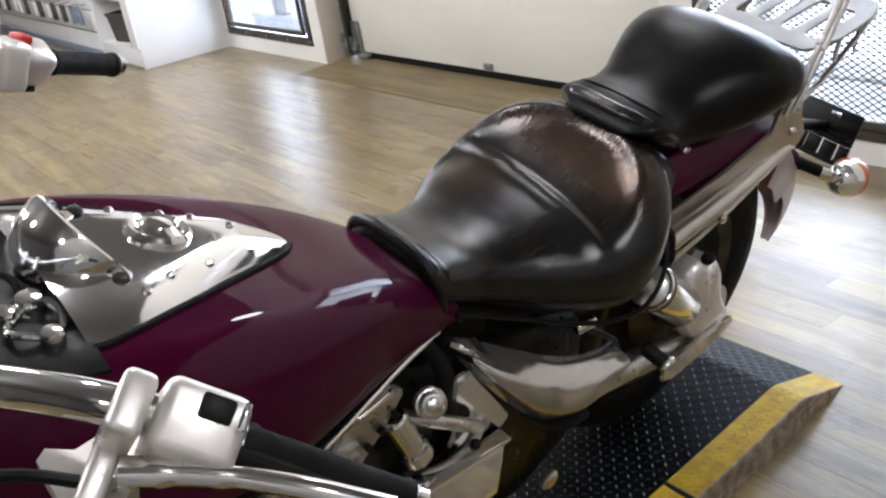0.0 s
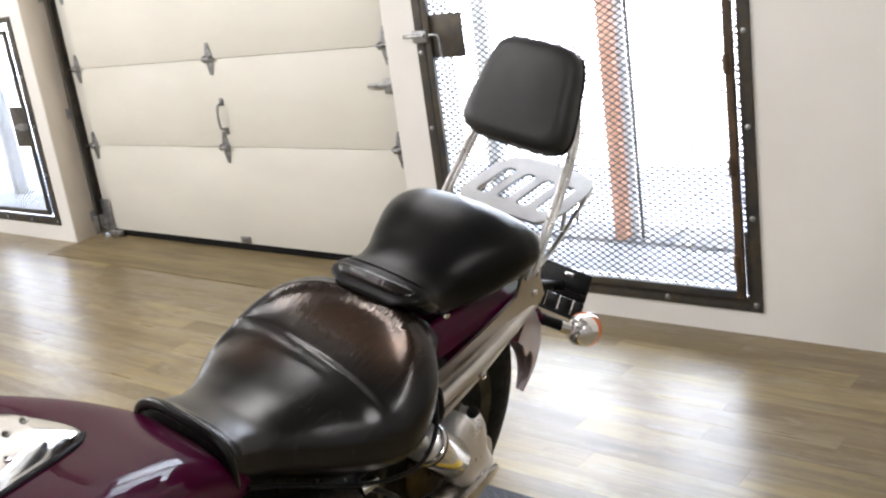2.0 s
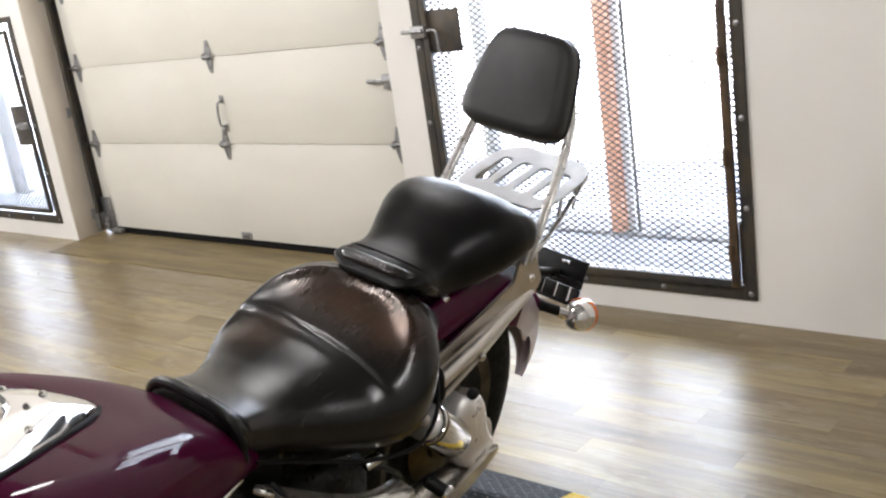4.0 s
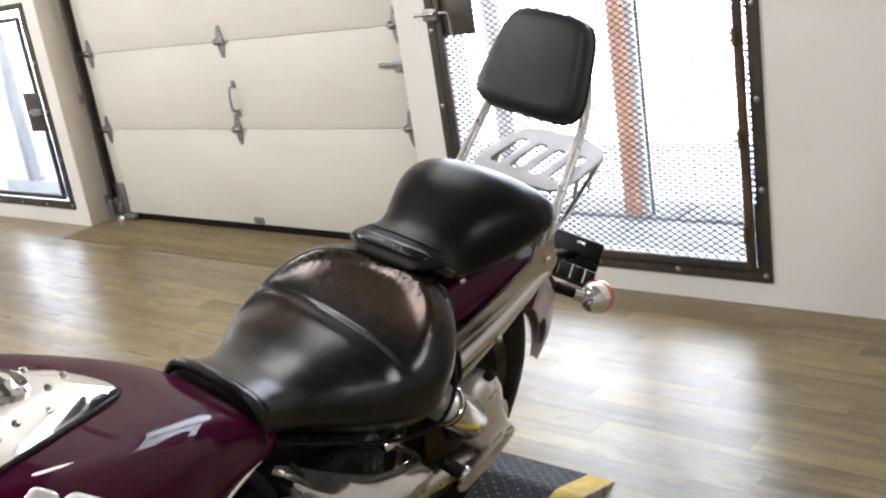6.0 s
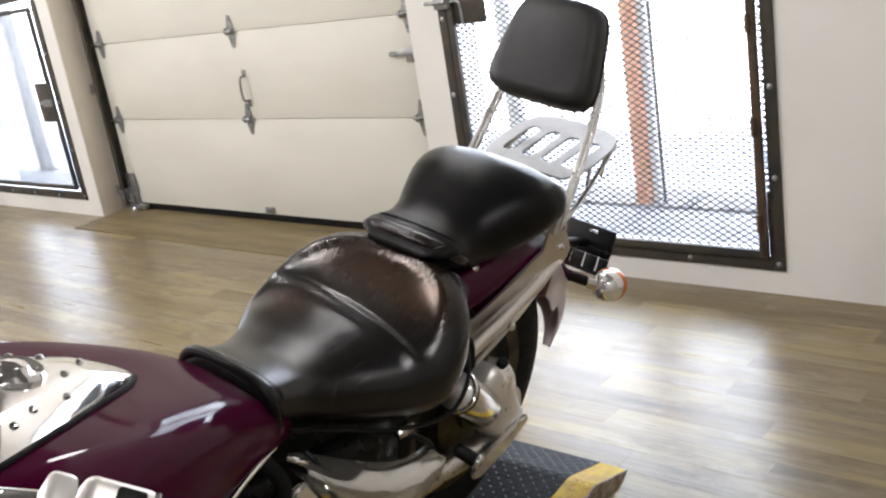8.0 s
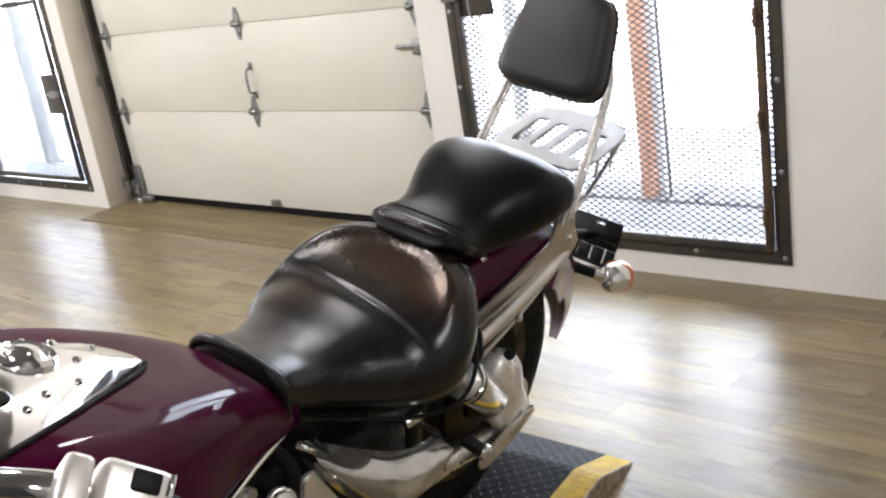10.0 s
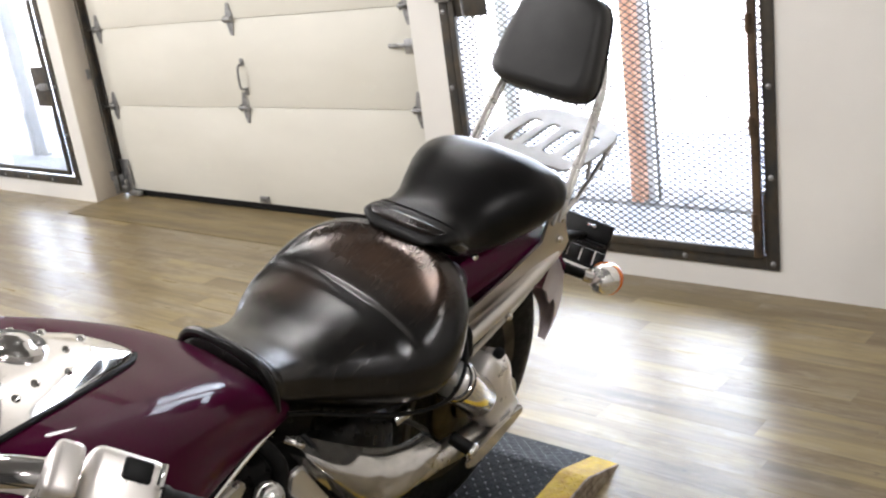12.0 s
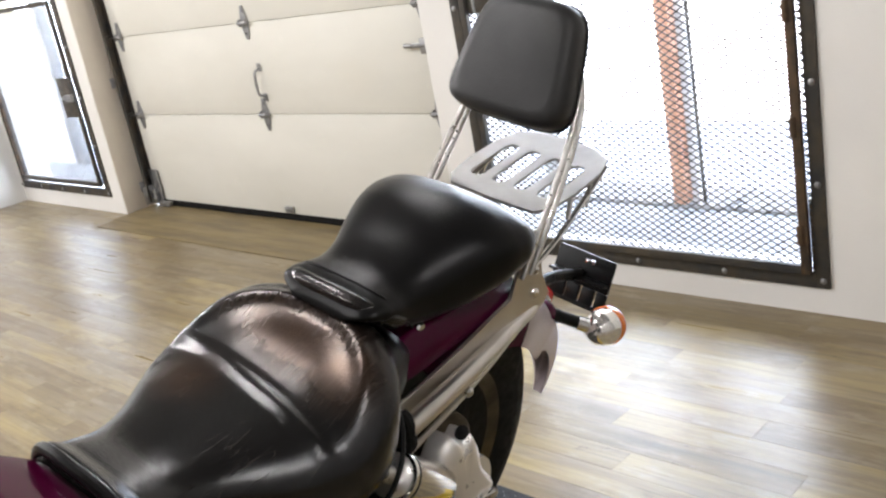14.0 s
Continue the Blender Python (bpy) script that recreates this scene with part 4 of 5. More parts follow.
def seat_relief(u, v):
    """The soft fold across the seat and the padded rim round its bolster, as heights to add."""
    uc = 0.035 + 0.12 * v
    fold = 0.0056 * math.exp(-((u - uc) / 0.0145) ** 2)
    fade = max(0.0, 1 - (abs(v) / 0.222) ** 6)
    d = math.hypot(max(0.0, u - 0.03) / 0.168, v / 0.201) - 1
    rim = (0.0085 * math.exp(-(d / 0.075) ** 2) - 0.0025 * math.exp(-((d + 0.26) / 0.15) ** 2)) * (1 / (1 + math.exp(-(u + 0.03 * (v > 0) - 0.01) / 0.02)))
    worn = 1 / (1 + math.exp((v + 0.11) / 0.02)) / (1 + math.exp((u - 0.09) / 0.02))
    return fold * fade + rim * (1 - 0.75 * worn)


SEAT_SHIFT = 0.009             # the cushion sits a little off the bike's middle line


def seat_ring(u):
    ring = pillow_ring(u, st_h(u), st_t(u), st_b(u), 0.42, st_p(u), 96, max(0.0, st_d(u)))
    for q in ring[1:48]:
        q.z += seat_relief(u, q.y)
    for q in ring:
        q.y += SEAT_SHIFT * min(1.0, max(0.0, (u + 0.25) / 0.2))
    return ring


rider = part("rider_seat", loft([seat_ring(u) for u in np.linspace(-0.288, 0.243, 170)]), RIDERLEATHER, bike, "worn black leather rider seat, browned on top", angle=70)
# rolled front lip and the welt round the seat's foot
bm = bmesh.new()
tube([(-0.262, 0.109, 0.742), (-0.268, 0.105, 0.785), (-0.272, 0.08, 0.815), (-0.276, 0.04, 0.829), (-0.278, 0.0, 0.832), (-0.276, -0.04, 0.829), (-0.272, -0.08, 0.815), (-0.268, -0.105, 0.785), (-0.262, -0.109, 0.742)], 0.0095, 10, bm)
part("front_lip", bm, SEATLEATHER, rider, "rolled black leather front lip")
bm = bmesh.new()
for s in (-1, 1):
    tube([(u, s * st_h(u) * 0.985, st_b(u) + 0.42 * (st_t(u) - st_b(u)) - 0.035) for u in np.linspace(-0.23, 0.225, 26)], 0.0045, 8, bm, 3)
part("welt", bm, SEATLEATHER, rider, "black leather welt")
# seat skirt behind the bolster
bm = bmesh.new()
loft([pillow_ring(u, h, t, b, 0.5, 0.6, 32) for u, h, t, b in ((0.19, 0.15, 0.83, 0.66), (0.22, 0.142, 0.83, 0.665), (0.255, 0.13, 0.82, 0.68), (0.285, 0.115, 0.80, 0.70))], bm)
part("seat_skirt", bm, SEATLEATHER, rider, "dark leather skirt behind the seat", angle=60)

# pillion seat
pl_u = [0.185, 0.20, 0.225, 0.255, 0.285, 0.33, 0.39, 0.45, 0.51, 0.56, 0.595, 0.612]
pl_h = curve_through(pl_u, [0.060, 0.096, 0.110, 0.111, 0.110, 0.118, 0.143, 0.167, 0.178, 0.170, 0.132, 0.06])
pl_t = curve_through(pl_u, [0.866, 0.886, 0.897, 0.899, 0.901, 0.914, 0.943, 0.962, 0.964, 0.948, 0.918, 0.885])
pl_b = curve_through(pl_u, [0.862, 0.860, 0.848, 0.825, 0.80, 0.785, 0.785, 0.797, 0.812, 0.828, 0.842, 0.858])
pill = part("pillion_seat", loft([pillow_ring(u, pl_h(u), pl_t(u), pl_b(u), 0.5, 0.78, 60) for u in np.linspace(0.185, 0.612, 70)]), SEATLEATHER, bike, "black leather pillion seat", angle=70)
bm = bmesh.new()
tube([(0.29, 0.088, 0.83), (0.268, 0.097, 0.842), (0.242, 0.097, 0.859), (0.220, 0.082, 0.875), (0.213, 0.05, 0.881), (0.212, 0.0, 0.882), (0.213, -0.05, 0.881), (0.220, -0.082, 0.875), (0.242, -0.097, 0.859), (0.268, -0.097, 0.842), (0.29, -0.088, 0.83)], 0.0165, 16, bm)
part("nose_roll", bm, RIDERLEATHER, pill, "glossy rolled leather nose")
bm = bmesh.new()
tube([(0.30, 0.1065, 0.815), (0.262, 0.107, 0.86), (0.246, 0.090, 0.889), (0.240, 0.05, 0.8985), (0.240, 0.0, 0.8995), (0.240, -0.05, 0.8985), (0.246, -0.090, 0.889), (0.262, -0.107, 0.86), (0.30, -0.1065, 0.815)], 0.0022, 8, bm)
part("seam", bm, SEATLEATHER, pill)
part("seat_bolt", lathe(bmesh.new(), [(0.012, 0), (0.012, 0.008), (0.009, 0.012), (0.004, 0.013)], along((0.334, -0.088, 0.79), (0.334, -0.2, 0.79)), 16), CHROME, pill, "chrome seat bolt")

# backrest
lean = Matrix.Translation((0.745, 0.006, 1.152)) @ Matrix.Rotation(radians(26), 4, "Y")
rings = []
for k, (t, d) in enumerate([(-0.036, 0.028), (-0.034, 0.012), (-0.026, 0.003), (-0.012, 0.0), (0.016, 0.0), (0.026, 0.004), (0.03, 0.014)]):
    ring = []
    for j in range(64):
        a = 2 * math.pi * j / 64
        c, s = math.cos(a), math.sin(a)
        y, z = (0.122 - d) * math.copysign(abs(c) ** 0.42, c), (0.118 - d) * math.copysign(abs(s) ** 0.42, s)
        y *= 1 - 0.17 * (z / 0.118)
        bulge = -0.010 * (1 - (y / 0.14) ** 2) * (1 - (z / 0.12) ** 2) if t < -0.02 else 0
        ring.append(lean @ Vector((t + bulge, y, z)))
    rings.append(ring)
pad = part("backrest_pad", loft(rings), PADVINYL, bike, "black vinyl passenger backrest pad", angle=70)
bm = bmesh.new()
ring_tube(bm, [lean @ Vector((0.016, (0.1225) * math.copysign(abs(math.cos(a)) ** 0.42, math.cos(a)) * (1 - 0.17 * math.copysign(abs(math.sin(a)) ** 0.42, math.sin(a))), 0.1185 * math.copysign(abs(math.sin(a)) ** 0.42, math.sin(a)))) for a in [2 * math.pi * k / 64 for k in range(65)]], 0.003, 6)
part("piping", bm, SEATLEATHER, pad)
for sgn in (-1, 1):
    for du in (0.0, 0.026):
        part("backrest_upright", tube([(0.575 + du, sgn * 0.142, 0.80), (0.60 + du, sgn * 0.141, 0.84), (0.70 + du, sgn * 0.130, 0.995), (0.75 + du * 0.8, sgn * 0.118, 1.075), (0.785, sgn * 0.10, 1.14)], 0.0062, 10), SATIN, bike, "chrome backrest rod")


# luggage rack: a plate with four slots
def rack_plate():
    bm = bmesh.new()
    outer = [(0.66, -0.10), (0.69, -0.122), (0.76, -0.13), (0.86, -0.128), (0.915, -0.112), (0.94, -0.07), (0.945, 0.0), (0.94, 0.07), (0.915, 0.112), (0.86, 0.128), (0.76, 0.13), (0.69, 0.122), (0.66, 0.10), (0.655, 0.0)]
    vs = [bm.verts.new((u, v, 0)) for u, v in outer]
    edges = [bm.edges.new((vs[k], vs[(k + 1) % len(vs)])) for k in range(len(vs))]
    for v0 in (-0.082, -0.028, 0.026, 0.080):
        slot = [(0.712, v0 - 0.010), (0.726, v0 - 0.016), (0.846, v0 - 0.016), (0.860, v0 - 0.008), (0.860, v0 + 0.008), (0.846, v0 + 0.016), (0.726, v0 + 0.016), (0.712, v0 + 0.010)]
        sv = [bm.verts.new((u, v, 0)) for u, v in slot]
        edges += [bm.edges.new((sv[k], sv[(k + 1) % len(sv)])) for k in range(len(sv))]
    bmesh.ops.triangle_fill(bm, use_beauty=True, edges=edges)
    ext = bmesh.ops.extrude_face_region(bm, geom=bm.faces[:])
    bmesh.ops.translate(bm, vec=(0, 0, 0.006), verts=[g for g in ext["geom"] if isinstance(g, bmesh.types.BMVert)])
    bmesh.ops.translate(bm, vec=(-0.66, 0, 0), verts=bm.verts[:])
    bmesh.ops.transform(bm, matrix=pose(0.66, 0, 0.892, 0, -6.5, 0), verts=bm.verts[:])
    return bm


rack = part("luggage_rack", rack_plate(), RACKMETAL, bike, "chrome luggage rack plate with long slots", angle=30)
for sgn in (-1, 1):
    part("rack_stay", tube([(0.90, sgn * 0.115, 0.915), (0.82, sgn * 0.125, 0.885), (0.70, sgn * 0.135, 0.835), (0.61, sgn * 0.14, 0.81)], 0.006, 8), CHROME, rack)
    for u in (0.76, 0.83):
        part("rack_stay", tube([(u, sgn * 0.122, 0.892 + 0.114 * (u - 0.66)), (u - 0.02, sgn * 0.13, 0.86)], 0.005, 8), CHROME, rack)

# rear wheel
FX = Vector((0.525, 0, 0.352))     # centre of the fender's arc
AX = Vector((0.490, 0.06, 0.325))     # rear axle
spin = Matrix.Translation(AX) @ Matrix.Rotation(radians(90), 4, "X") @ Matrix.Scale(1.104, 4)
wheel = part("rear_wheel", lathe(bmesh.new(), [(0.03, -0.095), (0.055, -0.09), (0.06, -0.05), (0.05, -0.03), (0.05, 0.03), (0.06, 0.05), (0.055, 0.09), (0.03, 0.095)], spin, 32), DARKALLOY, bike, "dusty alloy wheel hub")
prof = [(0.208, -0.062), (0.223, -0.071), (0.26, -0.078), (0.295, -0.073), (0.322, -0.055), (0.339, -0.028), (0.345, 0), (0.339, 0.028), (0.322, 0.055), (0.295, 0.073), (0.26, 0.078), (0.223, 0.071), (0.208, 0.062)]
part("tyre", lathe(bmesh.new(), prof, spin, 96), RUBBER, wheel, "black rubber rear tyre", angle=60)
part("rim", lathe(bmesh.new(), [(0.182, -0.062), (0.212, -0.070), (0.216, -0.062), (0.2, -0.045), (0.187, -0.02), (0.187, 0.02), (0.2, 0.045), (0.216, 0.062), (0.212, 0.070), (0.182, 0.062), (0.172, 0.03), (0.172, -0.03)], spin, 64), DARKALLOY, wheel, "dusty dark alloy rim")
part("rim_lip", lathe(bmesh.new(), [(0.209, -0.0705), (0.216, -0.073), (0.2195, -0.071), (0.2165, -0.066)], spin, 72), CHROME, wheel, "bright rim edge")
for k in range(5):
    bm = bmesh.new()
    a = 2 * math.pi * k / 5
    for s in (-0.16, 0.16):
        ring_tube(bm, [spin @ Vector((0.05 * math.cos(a + s * 2), 0.05 * math.sin(a + s * 2), 0.0)), spin @ Vector((0.178 * math.cos(a + s), 0.178 * math.sin(a + s), 0.0))], [0.018, 0.014], 8)
    part("spoke", bm, DARKALLOY, wheel)
part("brake_drum", lathe(bmesh.new(), [(0.02, 0.035), (0.10, 0.04), (0.115, 0.05), (0.115, 0.07), (0.10, 0.078), (0.02, 0.08)], spin, 40), DARKALLOY, wheel)


# rear fender: a crowned arc with skirts that taper to a point at the tail
def fender(a0, a1, n, r0=0.385):
    rings = []
    for k in range(n + 1):
        deg = a0 + (a1 - a0) * k / n
        a = radians(deg)
        flare = 0.028 * max(0.0, 1 - max(0.0, deg) / 55) - (0.0 if deg > 10 else 0.05 * ((10 - deg) / 23) ** 2)
        r = r0 + flare + 0.026 * min(1.0, max(0.0, (34 - deg) / 20))
        k = min(1.0, max(0.0, (60 - deg) / 30))
        depth, half = 0.115 + 0.013 * k * k * (3 - 2 * k), 0.100 - 0.020 * k * k * (3 - 2 * k)
        if deg < 30:
            depth, half = 0.128 * max(0.03, 1 - 0.97 * ((30 - deg) / 41) ** 0.95), 0.080 - 0.068 * ((30 - deg) / 41) ** 0.55
        ring = []
        for j in range(25):
            b = math.pi * j / 24
            rr = r - depth + depth * math.sin(b) ** 0.55
            ring.append(Vector((FX.x + rr * math.cos(a), -half * math.copysign(abs(math.cos(b)) ** 0.8, math.cos(b)), FX.z + rr * math.sin(a))))
        rings.append(ring)
    bm = loft(rings, close=False)
    bmesh.ops.recalc_face_normals(bm, faces=bm.faces)
    bmesh.ops.solidify(bm, geom=bm.faces[:], thickness=0.004)
    return bm


fend = part("rear_fender", fender(60, 116, 28), PURPLE, bike, "glossy purple rear fender", angle=60)
part("fender_tail", fender(-11, 59.6, 50), TAILSILVER, fend, "glossy silver-mauve fender tail", angle=60)
# fender side below the seat
bm = bmesh.new()
for s in (-1, 1):
    loft([[(u, s * (0.090 + 0.034 * e), z0 + (z1 - z0) * q) for e, q in ((0, 1.0), (0.22, 0.95), (0.48, 0.82), (0.72, 0.64), (0.9, 0.42), (1, 0.22), (0.92, 0.05), (0, 0.0))] for u, z0, z1 in ((0.27, 0.722, 0.79), (0.32, 0.722, 0.798), (0.45, 0.732, 0.80), (0.56, 0.738, 0.795), (0.60, 0.745, 0.785))], bm)
part("side_panel", bm, PURPLE, fend, "glossy purple panel under the pillion seat")


def plate(pts, v0, v1, bevel=0.0):
    """A flat plate with the outline pts in (x, z), from v0 to v1."""
    bm = bmesh.new()
    loft([[(u, v, w) for u, w in pts] for v in (v0, v1)], bm)
    if bevel:
        bmesh.ops.bevel(bm, geom=bm.edges[:], offset=bevel, segments=2, affect="EDGES")
    return bm


# chrome fender struts
for s in (-1, 1):
    v = s * 0.128
    strut = part("fender_strut", plate([(0.215, 0.655), (0.235, 0.700), (0.40, 0.728), (0.555, 0.762), (0.585, 0.86), (0.60, 0.885), (0.625, 0.885), (0.64, 0.86), (0.655, 0.775), (0.69, 0.72), (0.675, 0.70), (0.50, 0.685), (0.36, 0.665), (0.25, 0.635)], v, v + s * 0.007, 0.0015), STRUTMETAL, bike, "dull chrome fender strut plate")
    bar_pts = [(0.225, s * 0.162, 0.672), (0.35, s * 0.156, 0.682), (0.52, s * 0.140, 0.692), (0.68, s * 0.118, 0.70)]
    part("strut_bar", tube(bar_pts, [0.019] * 12 + [0.018] * 6 + [0.016] * 4 + [0.014] * 2 + [0.011], 16), STRUTMETAL, strut, "half-round chrome bar")
    part("guard_rod", tube([(0.235, s * 0.158, 0.612), (0.36, s * 0.152, 0.632), (0.50, s * 0.14, 0.655), (0.60, s * 0.128, 0.68)], 0.006, 8), STRUTMETAL, strut)
    for u, w in ((0.612, 0.862), (0.622, 0.80), (0.63, 0.745), (0.235, 0.625), (0.40, 0.648)):
        part("bolt", lathe(bmesh.new(), [(0.010, 0), (0.010, 0.006), (0.006, 0.010), (0.002, 0.011)], along((u, v + s * 0.006 if w > 0.7 else v + s * 0.028, w), (u, v + s, w)), 14), CHROME, strut)
part("rubber_stop", tube([(0.222, -0.15, 0.70), (0.222, -0.165, 0.69), (0.228, -0.168, 0.645), (0.232, -0.155, 0.62)], 0.012, 10), RUBBER, bike)
part("side_reflector", plate([(0.50, 0.715), (0.515, 0.735), (0.60, 0.748), (0.61, 0.735), (0.60, 0.718)], -0.112, -0.121, 0.002), REDLENS, bike, "red side reflector")

# number plate holder
hold = Matrix.Translation((1.055, -0.008, 0.545)) @ Matrix.Rotation(radians(20), 4, "Y") @ Matrix.Rotation(radians(-4), 4, "Z")
bm = bmesh.new()
box(bm, (0, 0, 0.02), (0.010, 0.160, 0.080), 0.002, hold)
for y, w in ((-0.066, 0.028), (-0.028, 0.036), (0.014, 0.036), (0.058, 0.044)):
    box(bm, (0, y, -0.042), (0.010, w, 0.042), 0.002, hold)
box(bm, (0, 0, -0.066), (0.010, 0.160, 0.012), 0.002, hold)
box(bm, (-0.018, 0.0, 0.0), (0.028, 0.155, 0.008), 0.002, hold)
holder = part("plate_holder", bm, BLACKPLASTIC, bike, "black slotted number plate holder")
part("holder_arm", tube([(0.86, 0.0, 0.60), (0.94, 0.0, 0.592), (1.045, -0.01, 0.555)], 0.014, 10), BLACKPAINT, holder)
bm = bmesh.new()
box(bm, (-0.012, -0.02, 0.045), (0.012, 0.028, 0.01), 0.003, hold)
part("lamp", bm, CHROME, holder)
# tail lamp on the fender crown
part("tail_lamp", lathe(bmesh.new(), [(0.030, 0), (0.031, 0.008), (0.027, 0.022), (0.017, 0.030), (0.004, 0.033)], along((0.875, 0.0, 0.565), (0.98, 0, 0.61)), 28), REDLENS, bike, "red tail lamp lens")
part("lamp_base", lathe(bmesh.new(), [(0.028, -0.03), (0.034, -0.005), (0.034, 0.003), (0.031, 0.006)], along((0.875, 0.0, 0.565), (0.98, 0, 0.61)), 28), CHROME, bike)

# turn signals
for s in (-1, 1):
    c = Vector((0.940, s * 0.139, 0.513))
    m = Matrix.Translation(c) @ Matrix.Rotation(radians(100), 4, "Y")
    sig = part("turn_signal", lathe(bmesh.new(), [(0.006, -0.046), (0.022, -0.041), (0.036, -0.025), (0.043, -0.004), (0.044, 0.010), (0.042, 0.016), (0.036, 0.017)], m, 32), BRIGHTMETAL, bike, "chrome bullet turn signal with amber lens")
    part("lens", lathe(bmesh.new(), [(0.0425, 0.006), (0.0455, 0.010), (0.0455, 0.020), (0.042, 0.032), (0.027, 0.043), (0.004, 0.047)], m, 32), AMBER, sig, "amber lens")
    part("stem", tube([(0.852, s * 0.045, 0.552), (0.87, s * 0.065, 0.543), (0.906, s * 0.113, 0.524)], [0.017] * 4 + [0.016] * 4 + [0.0145] * 9, 14), BLACKPAINT, sig, "black signal stem")
    part("collar", tube([(0.893, s * 0.097, 0.530), (0.908, s * 0.116, 0.523)], 0.0165, 14), CHROME, sig)
    part("mount", lathe(bmesh.new(), [(0.030, 0), (0.032, 0.01), (0.026, 0.03), (0.018, 0.04)], along((0.83, s * 0.025, 0.560), (0.87, s * 0.068, 0.542)), 20), PURPLE, sig, "dark maroon mount")

# shock absorber, final drive and swing arm
for s in (-1, 1):
    a, b = Vector((0.185, s * 0.165, 0.60)), Vector((0.395, s * 0.150, 0.405))
    d = (b - a).normalized()
    shock = part("shock_absorber", lathe(bmesh.new(), [(0.036, 0), (0.045, 0.003), (0.047, 0.008), (0.047, 0.016), (0.0445, 0.019), (0.0445, 0.175), (0.042, 0.181), (0.02, 0.183)], along(a, b), 36), CHROME, bike, "chrome covered shock absorber")
    part("shock_cap", lathe(bmesh.new(), [(0.040, -0.004), (0.034, -0.010), (0.016, -0.014), (0.012, -0.035), (0.004, -0.036)], along(a, b), 28), SATIN, shock)
    part("shock_ring", lathe(bmesh.new(), [(0.0475, 0.010), (0.0485, 0.012), (0.0485, 0.014), (0.0475, 0.016)], along(a, b), 36), BLACKPAINT, shock)
    part("swing_arm", tube([(0.02, s * 0.12, 0.37), (0.25, s * 0.135, 0.355), (0.40, s * 0.14, 0.335), (0.44, s * 0.12, 0.325)], [0.026] * 8 + [0.028] * 8 + [0.034] * 9, 16), SATIN if s < 0 else BLACKPAINT, bike, "")
drive = part("final_drive", loft([[Vector((u + du, v, w + dw)) for du, v, dw in ((0.05 * c, -0.155 + 0.05 * abs(e), 0.07 * q) for c, q, e in [(math.cos(t), math.sin(t), f) for t in [2 * math.pi * k / 24 for k in range(24)]])] for u, w, f in ((0.45, 0.385, 0.0), (0.455, 0.38, 0.4), (0.465, 0.375, 1.2), (0.47, 0.37, 1.9))]), CASTALLOY, bike, "silver final drive housing", angle=50)
outline = smooth_line([(0.29, 0, 0.50), (0.308, 0, 0.548), (0.344, 0, 0.570), (0.366, 0, 0.540), (0.384, 0, 0.538), (0.402, 0, 0.552), (0.425, 0, 0.515), (0.452, 0, 0.43), (0.503, 0, 0.352), (0.488, 0, 0.333), (0.432, 0, 0.326), (0.36, 0, 0.335), (0.312, 0, 0.40)], 4)
mid = Vector((0.39, 0, 0.43))
outline = [mid + (q - mid) * 0.86 + Vector((0.008, 0, 0.015)) for q in outline]
bm = loft([[Vector((mid.x + (q.x - mid.x) * k, v, mid.z + (q.z - mid.z) * k)) for q in outline] for k, v in ((0.97, -0.115), (1.0, -0.130), (1.0, -0.150), (0.97, -0.162), (0.88, -0.172), (0.7, -0.177), (0.3, -0.179))])
bmesh.ops.recalc_face_normals(bm, faces=bm.faces)
part("drive_cover", bm, CASTALLOY, drive, "silver cast drive cover", angle=60)
part("filler_plug", lathe(bmesh.new(), [(0.014, 0), (0.014, 0.014), (0.011, 0.02), (0.004, 0.021)], along((0.405, -0.145, 0.535), (0.398, -0.155, 0.58)), 14), BLACKPLASTIC, drive)
part("exhaust_blade", plate([(0.25, 0.352), (0.27, 0.366), (0.36, 0.374), (0.45, 0.386), (0.478, 0.384), (0.484, 0.368), (0.46, 0.354), (0.38, 0.335), (0.29, 0.318), (0.262, 0.328)], -0.178, -0.190, 0.004), CHROME, bike, "chrome guard plate")

# passenger peg, pins and brackets
peg = part("passenger_peg", lathe(bmesh.new(), [(0.010, 0), (0.015, 0.004), (0.0155, 0.048), (0.010, 0.050)], along((0.20, -0.17, 0.445), (0.215, -0.235, 0.425)), 20), BLACKPLASTIC, bike, "black passenger peg")
part("peg_cap", lathe(bmesh.new(), [(0.016, 0.049), (0.0185, 0.051), (0.0185, 0.057), (0.014, 0.062), (0.004, 0.063)], along((0.20, -0.17, 0.445), (0.215, -0.235, 0.425)), 24), BRIGHTMETAL, peg, "bright chrome peg cap")
bm = bmesh.new()
box(bm, (0.078, -0.195, 0.476), (0.034, 0.026, 0.05), 0.006)
box(bm, (0.078, -0.210, 0.476), (0.018, 0.012, 0.022), 0.004)
part("latch_block", bm, SATIN, bike, "small alloy bracket")
part("cable", tube([(-0.05, -0.14, 0.62), (0.0, -0.17, 0.605), (0.06, -0.18, 0.56), (0.11, -0.17, 0.50), (0.12, -0.15, 0.42)], 0.006, 8), BLACKPLASTIC, bike)
part("cable_end", lathe(bmesh.new(), [(0.01, 0), (0.011, 0.004), (0.011, 0.035), (0.006, 0.04)], along((-0.02, -0.175, 0.615), (0.03, -0.185, 0.625)), 12), CHROME, bike)

# side cover: a bulged chrome shell under the seat
top = smooth_line([(-0.225, -0.095, 0.660), (-0.20, -0.118, 0.655), (-0.12, -0.146, 0.605), (-0.03, -0.165, 0.553), (0.04, -0.170, 0.530), (0.090, -0.168, 0.522)], 6)
